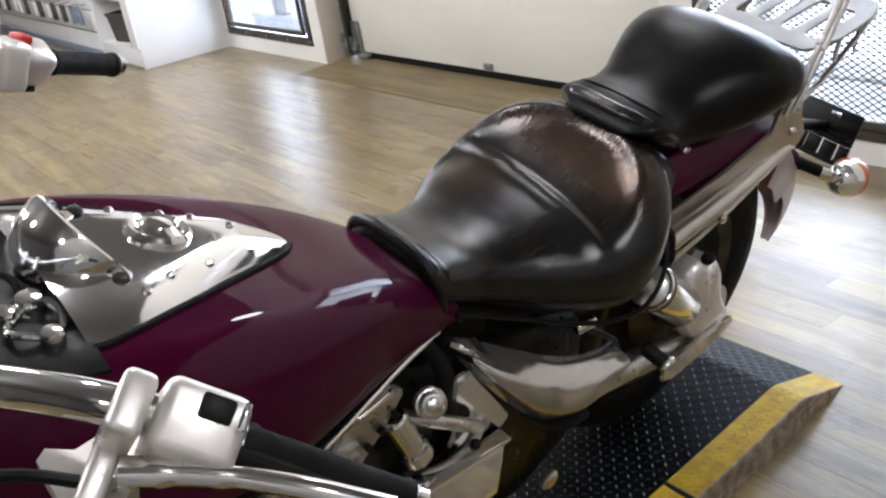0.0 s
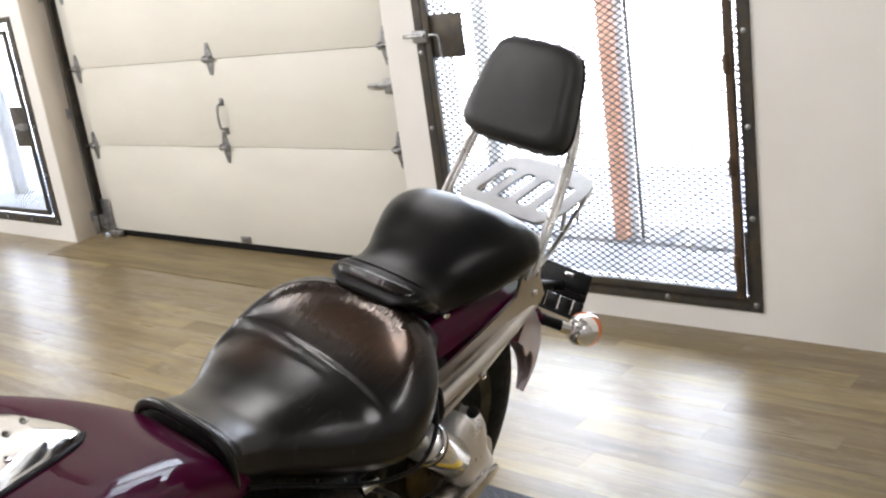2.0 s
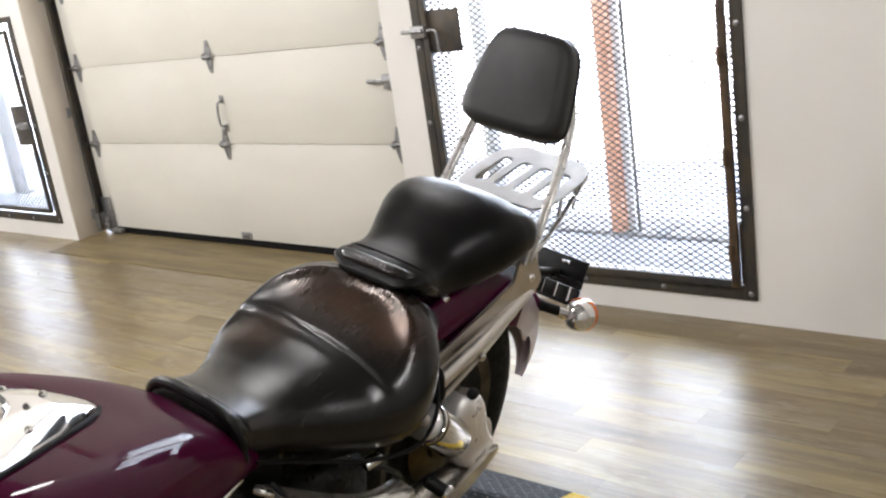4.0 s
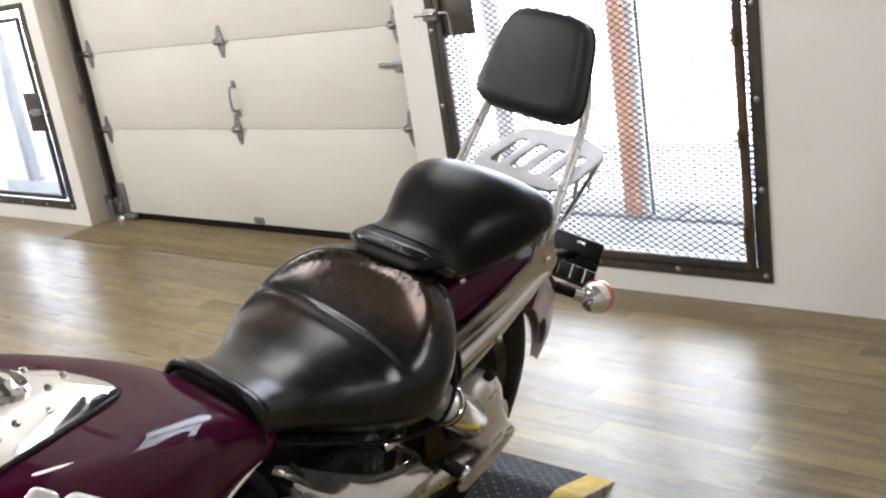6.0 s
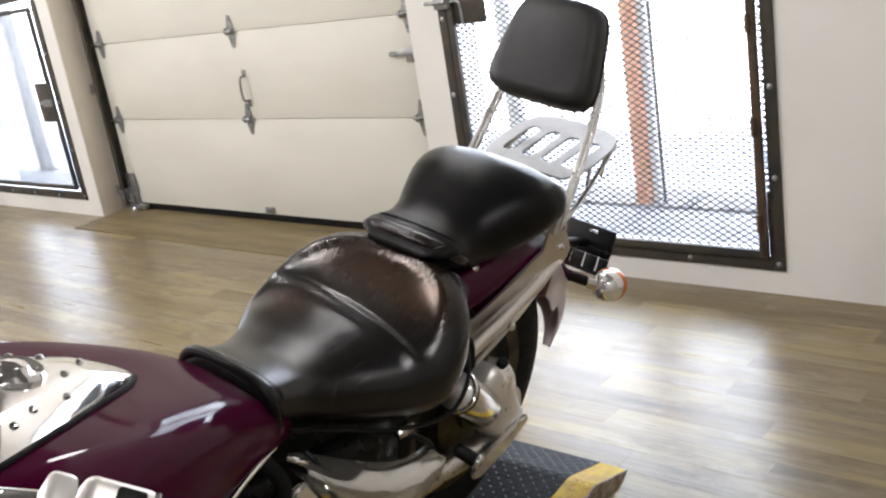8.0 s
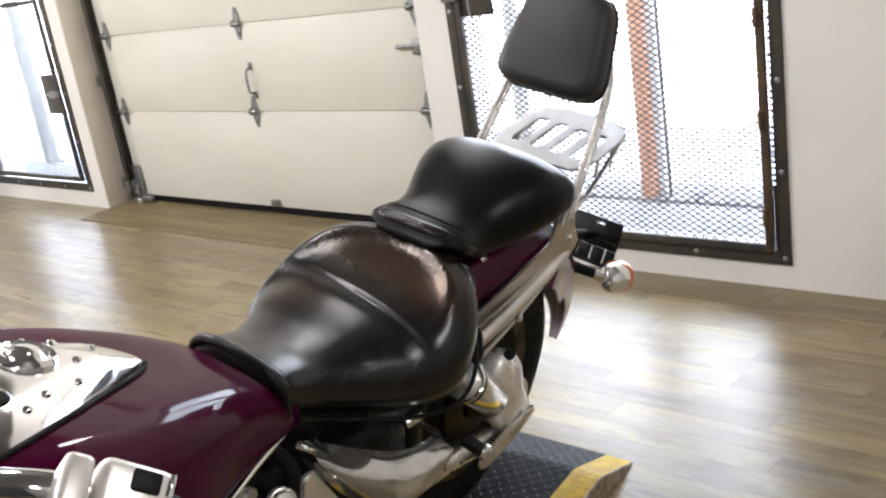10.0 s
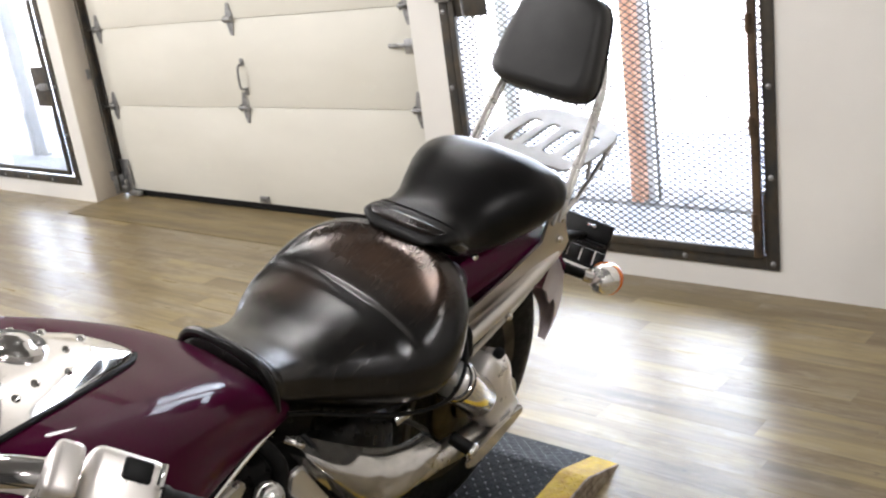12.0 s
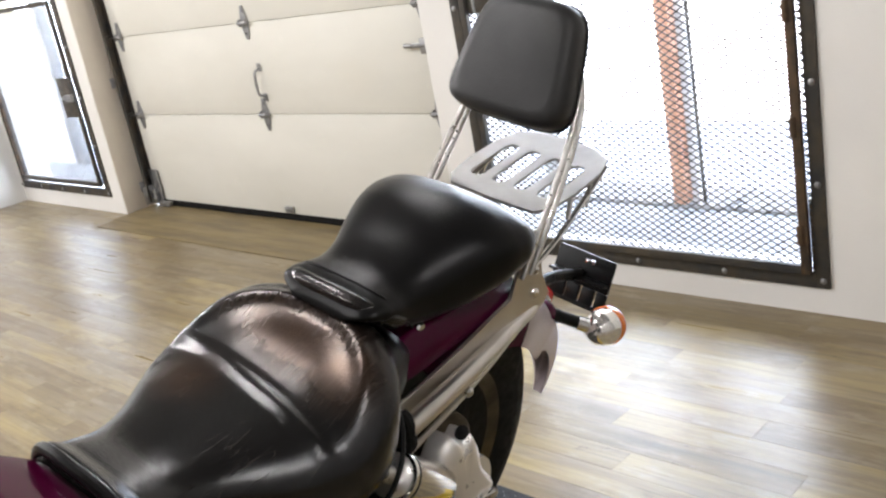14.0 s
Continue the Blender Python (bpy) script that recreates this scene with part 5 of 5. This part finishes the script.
bot = smooth_line([(-0.235, -0.10, 0.640), (-0.21, -0.135, 0.592), (-0.13, -0.170, 0.492), (-0.05, -0.185, 0.448), (0.02, -0.180, 0.452), (0.080, -0.170, 0.482)], 6)
rows = []
for a, b in zip(top, bot):
    row = []
    for k in range(25):
        t = k / 24
        p = a.lerp(b, t)
        tb = 0.40 - 0.26 * len(rows) / len(top)
        p.y -= 0.048 * (t / tb) ** 0.9 if t < tb else 0.048 + 0.010 * math.sin(math.pi * (t - tb) / (1 - tb)) - 0.034 * ((t - tb) / (1 - tb)) ** 2
        row.append(p)
    rows.append(row)
bm = loft(rows, close=False)
bmesh.ops.solidify(bm, geom=bm.faces[:], thickness=0.006)
cover = part("side_cover", bm, COVERMETAL, bike, "bulged polished metal side cover", angle=24)
part("strap", tube([(-0.205, -0.118, 0.662), (-0.202, -0.138, 0.648), (-0.19, -0.158, 0.61), (-0.18, -0.162, 0.585)], 0.0055, 8), BLACKPLASTIC, cover)
part("strap", tube([(0.10, -0.166, 0.52), (0.094, -0.186, 0.505), (0.088, -0.192, 0.48)], 0.007, 8), BLACKPLASTIC, cover)
part("lower_cover", plate([(-0.265, 0.625), (-0.235, 0.63), (-0.165, 0.515), (-0.135, 0.47), (-0.155, 0.452), (-0.25, 0.475), (-0.275, 0.54)], -0.135, -0.150, 0.005), BRIGHTMETAL, bike, "chrome frame cover plate")

# engine
engine = part("engine", loft([pillow_ring(u, h, t, b, 0.5, 0.5, 32) for u, h, t, b in ((-0.78, 0.10, 0.62, 0.22), (-0.74, 0.13, 0.66, 0.16), (-0.5, 0.145, 0.69, 0.13), (-0.25, 0.145, 0.64, 0.13), (-0.05, 0.13, 0.60, 0.14), (0.08, 0.11, 0.56, 0.17), (0.12, 0.08, 0.52, 0.22))]), BLACKPAINT, bike, "black painted engine block", angle=60)
part("frame_spine", loft([pillow_ring(u, h, t, b, 0.5, 0.6, 24) for u, h, t, b in ((-0.9, 0.05, 0.86, 0.66), (-0.5, 0.06, 0.74, 0.58), (-0.2, 0.075, 0.70, 0.55), (0.1, 0.085, 0.69, 0.48), (0.25, 0.08, 0.72, 0.46), (0.30, 0.07, 0.72, 0.50))]), BLACKPAINT, bike, "black frame behind the side cover", angle=60)
casem = Matrix.Translation((-0.312, -0.172, 0.450)) @ Matrix.Rotation(radians(3), 4, "Y")
bm = bmesh.new()
box(bm, (0, 0, 0), (0.205, 0.085, 0.125), 0.014, casem, 4)
case = part("cam_cover", bm, BRIGHTMETAL, engine, "rectangular chrome engine cover")
bm = bmesh.new()
box(bm, (0, -0.01, 0.066), (0.215, 0.07, 0.010), 0.004, casem)
part("cover_lip", bm, CHROME, case)
for du in (-0.07, 0.05):
    part("cover_bolt", lathe(bmesh.new(), [(0.009, 0), (0.009, 0.006), (0.005, 0.009)], casem @ Matrix.Translation((du, -0.02, 0.07)), 12), BLACKPAINT, case)
part("canister", lathe(bmesh.new(), [(0.018, 0), (0.021, 0.004), (0.021, 0.075), (0.026, 0.078), (0.026, 0.098), (0.02, 0.102)], along((-0.405, -0.165, 0.655), (-0.365, -0.185, 0.55)), 24), CHROME, engine, "small chrome canister")
knob = part("knob", lathe(bmesh.new(), [(0.010, 0), (0.021, 0.004), (0.0255, 0.012), (0.0225, 0.0145), (0.0255, 0.017), (0.0245, 0.024), (0.0205, 0.0255), (0.0215, 0.029), (0.017, 0.034), (0.0125, 0.035), (0.0125, 0.038), (0.006, 0.042), (0.001, 0.043)], along((-0.325, -0.150, 0.625), (-0.345, -0.20, 0.66)), 28), SATIN, engine, "ribbed alloy knob")
part("knob_band", lathe(bmesh.new(), [(0.0185, 0.0115), (0.0205, 0.0125), (0.0205, 0.0135), (0.0185, 0.0145)], along((-0.325, -0.150, 0.625), (-0.345, -0.20, 0.66)), 28), BLACKPLASTIC, knob)
for k in range(9):
    bm = bmesh.new()
    box(bm, (-0.55, -0.145, 0.50 + 0.02 * k), (0.15, 0.075, 0.006), 0.002)
    part("cooling_fin", bm, SATIN, engine)
part("head_plate", plate([(-0.52, 0.645), (-0.50, 0.69), (-0.40, 0.715), (-0.385, 0.70), (-0.42, 0.65), (-0.47, 0.60), (-0.51, 0.60)], -0.155, -0.172, 0.004), SATIN, engine, "grey cylinder head plate")
for k in range(5):
    u = -0.505 + 0.024 * k
    part("head_bolt", lathe(bmesh.new(), [(0.006, 0), (0.006, 0.012), (0.003, 0.015)], along((u, -0.17, 0.602 + 0.018 * k), (u, -0.2, 0.602 + 0.018 * k)), 8), BLACKPAINT, engine)
part("pipe", tube([(-0.36, -0.13, 0.60), (-0.30, -0.165, 0.575), (-0.24, -0.17, 0.53), (-0.22, -0.15, 0.50)], 0.012, 12), SATIN, engine)
part("hose", tube([(-0.30, -0.10, 0.70), (-0.285, -0.14, 0.66), (-0.29, -0.15, 0.60), (-0.25, -0.15, 0.55)], 0.014, 12), RUBBER, engine)
part("hose", tube([(-0.10, -0.15, 0.46), (-0.05, -0.185, 0.42), (0.02, -0.18, 0.39), (0.06, -0.15, 0.34)], 0.013, 12), RUBBER, engine)
part("clip", tube([(-0.262, -0.13, 0.690), (-0.252, -0.145, 0.685), (-0.238, -0.148, 0.675)], 0.006, 10), CHROME, engine)
part("brace", tube([(-0.59, -0.16, 0.715), (-0.53, -0.175, 0.74)], 0.007, 10), CHROME, engine, "bright chrome rod under the tank")
part("peg_end", lathe(bmesh.new(), [(0.02, 0), (0.021, 0.006), (0.015, 0.012), (0.004, 0.013)], along((-0.065, -0.19, 0.29), (-0.06, -0.25, 0.285)), 20), SATIN, engine, "round alloy end cap")

# steering head, handlebar and controls
part("steering_head", loft([pillow_ring(u, h, t, b, 0.5, 0.6, 28) for u, h, t, b in ((-1.12, 0.07, 1.02, 0.78), (-1.08, 0.10, 1.06, 0.74), (-0.97, 0.10, 1.06, 0.74), (-0.93, 0.06, 1.0, 0.80))]), BLACKPAINT, bike, "black steering head", angle=60)
bar = part("handlebar", tube([(-1.03, 0.16, 1.10), (-1.04, 0.0, 1.10), (-1.01, -0.16, 1.115), (-0.96, -0.25, 1.135), (-0.915, -0.315, 1.150), (-0.866, -0.388, 1.158), (-0.825, -0.428, 1.142), (-0.78, -0.47, 1.112), (-0.69, -0.55, 1.052)], 0.0165, 18), CHROME, bike, "thick chrome handlebar")
part("handlebar_end", tube([(-1.03, 0.16, 1.10), (-0.94, 0.29, 1.12), (-0.80, 0.385, 1.115), (-0.68, 0.40, 1.09), (-0.579, 0.411, 1.05), (-0.467, 0.445, 1.0)], 0.0145, 18), CHROME, bar)
for u, v in ((-1.035, 0.055), (-1.025, -0.055)):
    part("riser", lathe(bmesh.new(), [(0.022, -0.10), (0.022, 0.0), (0.026, 0.005), (0.026, 0.022), (0.018, 0.027)], Matrix.Translation((u, v, 1.098)), 20), CHROME, bar)
gl0, gl1 = Vector((-0.788, -0.463, 1.117)), Vector((-0.690, -0.550, 1.052))
gr0, gr1 = Vector((-0.579, 0.411, 1.05)), Vector((-0.470, 0.444, 1.001))
for a, b in ((gl0, gl1), (gr0, gr1)):
    n = (b - a).length
    grip = part("grip", lathe(bmesh.new(), [(0.016, 0), (0.0195, 0.002), (0.0195, 0.008), (0.0175, 0.011), (0.0175, n - 0.01), (0.019, n - 0.008), (0.019, n - 0.002), (0.015, n)], along(a, b), 24), RUBBER, bar, "black rubber grip")
    part("bar_end", lathe(bmesh.new(), [(0.015, n), (0.0165, n + 0.002), (0.0165, n + 0.010), (0.011, n + 0.016), (0.003, n + 0.017)], along(a, b), 24), CHROME, grip, "chrome bar end")
# left switch housing, lever perch and clutch lever
axis = along(gl0, gl1)
bm = bmesh.new()
box(bm, (0, 0, -0.036), (0.060, 0.064, 0.068), 0.011, axis @ Matrix.Rotation(radians(30), 4, "Z"), 4)
left = part("switch_housing", bm, CASTALLOY, bar, "silver switch housing")
bm = bmesh.new()
box(bm, (0.013, 0.030, -0.029), (0.020, 0.012, 0.026), 0.003, axis @ Matrix.Rotation(radians(30), 4, "Z"))
part("switch", bm, BLACKPLASTIC, left, "black rocker switch")
bm = bmesh.new()
box(bm, (0.012, 0.034, -0.009), (0.022, 0.016, 0.006), 0.002, axis @ Matrix.Rotation(radians(30), 4, "Z"))
part("switch_tab", bm, CHROME, left)
bm = bmesh.new()
box(bm, (-0.01, 0.008, -0.088), (0.052, 0.066, 0.026), 0.007, axis @ Matrix.Rotation(radians(20), 4, "Z"), 3)
box(bm, (-0.055, -0.012, -0.09), (0.06, 0.028, 0.020), 0.006, axis @ Matrix.Rotation(radians(20), 4, "Z"), 3)
loft([[(u, v, w) for u, v in ((-0.842, -0.362), (-0.826, -0.385), (-0.853, -0.42), (-0.868, -0.448), (-0.90, -0.47), (-0.93, -0.455), (-0.915, -0.42), (-0.913, -0.380), (-0.903, -0.372), (-0.886, -0.388), (-0.866, -0.385))] for w in (1.095, 1.118)], bm)
bmesh.ops.recalc_face_normals(bm, faces=bm.faces)
perch = part("lever_perch", bm, CASTALLOY, bar, "silver clutch lever perch")
base = axis @ Matrix.Rotation(radians(20), 4, "Z")
part("clutch_lever", tube([(-0.875, -0.445, 1.135), (-0.845, -0.465, 1.130), (-0.81, -0.490, 1.122), (-0.765, -0.532, 1.110), (-0.72, -0.568, 1.088)], [0.011] * 8 + [0.0095] * 8 + [0.008] * 17, 12, flat=1.2), CHROME, perch, "chrome clutch lever")
part("lever_boot", tube([(-0.850, -0.462, 1.125), (-0.838, -0.452, 1.135), (-0.815, -0.462, 1.133), (-0.775, -0.497, 1.108), (-0.72, -0.548, 1.068)], 0.0085, 10), RUBBER, perch, "black rubber sleeve")
part("cable", tube([base @ Vector(p) for p in ((-0.06, -0.012, -0.10), (-0.07, -0.02, -0.15), (-0.10, -0.06, -0.22), (-0.14, -0.14, -0.25))], 0.005, 8), BLACKPLASTIC, perch)
# right switch housing
axis = along(gr0, gr1)
bm = bmesh.new()
box(bm, (0, 0, -0.034), (0.056, 0.058, 0.058), 0.015, axis @ Matrix.Rotation(radians(30), 4, "Z"), 4)
right = part("switch_housing", bm, CASTALLOY, bar, "silver switch housing")
bm = bmesh.new()
box(bm, (0.0, 0.032, -0.052), (0.030, 0.016, 0.022), 0.006, axis)
part("stop_switch", bm, REDPLASTIC, right, "red engine stop switch")
bm = bmesh.new()
box(bm, (0.0, -0.034, -0.034), (0.018, 0.018, 0.020), 0.003, axis)
part("starter_button", bm, BLACKPLASTIC, right)
bm = bmesh.new()
box(bm, (-0.02, 0.0, -0.09), (0.06, 0.07, 0.045), 0.010, axis, 3)
part("brake_reservoir", bm, CASTALLOY, bar, "silver brake reservoir")
# side stand
part("side_stand", tube([(-0.30, -0.13, 0.20), (-0.29, -0.25, 0.08), (-0.28, -0.335, 0.060)], 0.012, 12), BLACKPAINT, bike, "black side stand")

# ---- floor planks ----
def plank_material(name, island):
    m = bpy.data.materials.new(name)
    m.use_nodes = True
    nt = m.node_tree
    N, Lk = nt.nodes, nt.links
    p = N["Principled BSDF"]
    tc = N.new("ShaderNodeTexCoord")
    pick = N.new("ShaderNodeNewGeometry").outputs["Random Per Island"] if island else N.new("ShaderNodeObjectInfo").outputs["Random"]
    cmb = N.new("ShaderNodeCombineXYZ")
    mul = N.new("ShaderNodeMath")
    mul.operation, mul.inputs[1].default_value = "MULTIPLY", 71.0
    Lk.new(pick, mul.inputs[0])
    for k in range(3):
        Lk.new(mul.outputs[0], cmb.inputs[k])
    add = N.new("ShaderNodeVectorMath")
    Lk.new(tc.outputs["Object"], add.inputs[0])
    Lk.new(cmb.outputs[0], add.inputs[1])

    def noise_at(scale, stretch, detail=6, rough=0.55):
        mp = N.new("ShaderNodeMapping")
        mp.inputs["Scale"].default_value = stretch
        Lk.new(add.outputs[0], mp.inputs[0])
        n = N.new("ShaderNodeTexNoise")
        n.inputs["Scale"].default_value, n.inputs["Detail"].default_value, n.inputs["Roughness"].default_value = scale, detail, rough
        Lk.new(mp.outputs[0], n.inputs["Vector"])
        return n.outputs["Fac"]

    tone = N.new("ShaderNodeValToRGB")
    tone.color_ramp.interpolation = "LINEAR"
    stops = [(0.0, (0.195, 0.142, 0.066)), (0.25, (0.31, 0.236, 0.112)), (0.5, (0.365, 0.282, 0.134)), (0.72, (0.19, 0.140, 0.070)), (1.0, (0.28, 0.214, 0.110))]
    el = tone.color_ramp.elements
    while len(el) < len(stops):
        el.new(0.5)
    for e, (pos, col) in zip(el, stops):
        e.position, e.color = pos, (*col, 1)
    Lk.new(pick, tone.inputs[0])
    # cloudy grey weathering along the plank, fine grain, and dark streaks
    cloud = noise_at(1.0, (9.0, 1.5, 1.0), 5)
    grain = noise_at(1.0, (95.0, 3.5, 1.0), 6, 0.65)
    streak = noise_at(1.0, (26.0, 1.4, 1.0), 8, 0.6)

    def mixed(a, fac, lo, hi, col, most, blend="MIX"):
        r = N.new("ShaderNodeMapRange")
        r.inputs["From Min"].default_value, r.inputs["From Max"].default_value, r.inputs["To Max"].default_value = lo, hi, most
        Lk.new(fac, r.inputs["Value"])
        x = N.new("ShaderNodeMix")
        x.data_type, x.blend_type = "RGBA", blend
        x.inputs["B"].default_value = (*col, 1)
        Lk.new(a, x.inputs["A"])
        Lk.new(r.outputs[0], x.inputs["Factor"])
        return x.outputs["Result"]

    c = mixed(tone.outputs[0], cloud, 0.42, 0.62, (0.25, 0.205, 0.143), 0.7)
    c = mixed(c, noise_at(1.0, (7.0, 2.6, 1.0), 7, 0.65), 0.50, 0.66, (0.15, 0.105, 0.053), 0.7)
    c = mixed(c, noise_at(1.0, (13.0, 5.0, 1.0), 7, 0.7), 0.52, 0.70, (0.40, 0.345, 0.249), 0.55)
    c = mixed(c, grain, 0.45, 0.75, (0.14, 0.102, 0.056), 0.45)
    c = mixed(c, streak, 0.47, 0.70, (0.10, 0.072, 0.040), 0.5)
    c = mixed(c, noise_at(1.0, (34.0, 16.0, 1.0), 3, 0.5), 0.70, 0.80, (0.05, 0.036, 0.023), 0.7)
    Lk.new(c, p.inputs["Base Color"])
    p.inputs["Specular IOR Level"].default_value = 0.40
    r = N.new("ShaderNodeMapRange")
    r.inputs["From Min"].default_value, r.inputs["From Max"].default_value, r.inputs["To Min"].default_value, r.inputs["To Max"].default_value = 0.3, 0.7, 0.27, 0.33
    Lk.new(streak, r.inputs["Value"])
    Lk.new(r.outputs[0], p.inputs["Roughness"])
    b = N.new("ShaderNodeBump")
    b.inputs["Strength"].default_value, b.inputs["Distance"].default_value = 0.12, 0.002
    Lk.new(grain, b.inputs["Height"])
    Lk.new(b.outputs[0], p.inputs["Normal"])
    return m


PLANK = plank_material("vinyl_wood_plank", False)
SUBFLOOR = mat("floor_joint", (0.2, 0.15, 0.09), 0.6, base2=(0.08, 0.06, 0.045), scale=8)
bm = bmesh.new()
box(bm, ((XB + WX) / 2 + 0.11, (Y0 + Y1) / 2, -0.054), (WX - XB + 0.26, Y1 - Y0, 0.1))
floor = tagged(mesh_ob("floor", bm, SUBFLOOR), "tan and grey wood-look vinyl plank floor", "floor", "", "structure")
PW, PL = 0.106, 0.92
plank_bm = bmesh.new()
box(plank_bm, (0, 0, 0), (PW - 0.0004, PL - 0.0004, 0.004), 0.0002, None, 1)
plank_me = mesh_ob("plank", plank_bm, PLANK, smooth=False)
plank_me.parent = floor
plank_me.matrix_basis = pose(WX - PW / 2, 1.0, -0.002)
rng = random.Random(4)
far_rows = []
for i in range(89):
    x = WX - PW / 2 - PW * i
    shift = (0.41 * i + rng.uniform(0, 0.2)) % PL
    k = 0
    while True:
        y = Y0 + shift + PL * (k - 0.5)
        if y - PL / 2 > Y1:
            break
        k += 1
        y0, y1 = max(y - PL / 2, Y0), min(y + PL / 2, Y1)
        if y1 - y0 < 0.02:
            continue
        if i < 24 and 0.2 < y < 8.0 and y1 - y0 > PL - 0.01:
            ob = new("plank", plank_me.data)
            ob.parent, ob.matrix_basis = floor, pose(x, y, -0.002)
        else:
            far_rows.append((x, (y0 + y1) / 2, y1 - y0))
bpy.data.objects.remove(plank_me)
bm = bmesh.new()
for x, y, ln in far_rows:
    vs = [bm.verts.new((x + a * (PW / 2 - 0.0008), y + b * (ln / 2 - 0.0008), 0)) for a, b in ((-1, -1), (1, -1), (1, 1), (-1, 1))]
    bm.faces.new(vs)
PLANKFAR = plank_material("vinyl_wood_plank_field", True)
far = mesh_ob("plank_field", bm, PLANKFAR, smooth=False)
far.parent = floor
tagged(far, kind="stuff")
# the threshold's own brown boards in the door recess
MATBROWN = mat("worn_brown_threshold", (0.24, 0.18, 0.085), 0.5, base2=(0.145, 0.108, 0.055), scale=1.0, stretch=(9, 1.6, 1), rough2=0.58, bump=0.12, bump_scale=40)
strip = tagged(new("floor_threshold"), "worn brown boards before the garage door", "floor", "", "structure")
for k, (x0, x1) in enumerate(((3.105, 3.24), (3.242, 3.42), (3.422, 3.60))):
    bm = bmesh.new()
    y0, y1 = 3.16 if x0 < WX - 0.15 else GARAGE[0] + 0.002, (6.44, 6.47, GARAGE[1] - 0.002)[k]
    box(bm, ((x0 + x1) / 2, (y0 + y1) / 2, 0.003), (x1 - x0, y1 - y0, 0.006), 0.001)
    part("board", bm, MATBROWN, strip, smooth=False)

# ---- the plan to true size ----
for ob in [o for o in scene.objects if o.parent is None and o.type in ("MESH", "EMPTY")]:
    ob.matrix_basis = Matrix.Scale(UNIT, 4) @ ob.matrix_basis
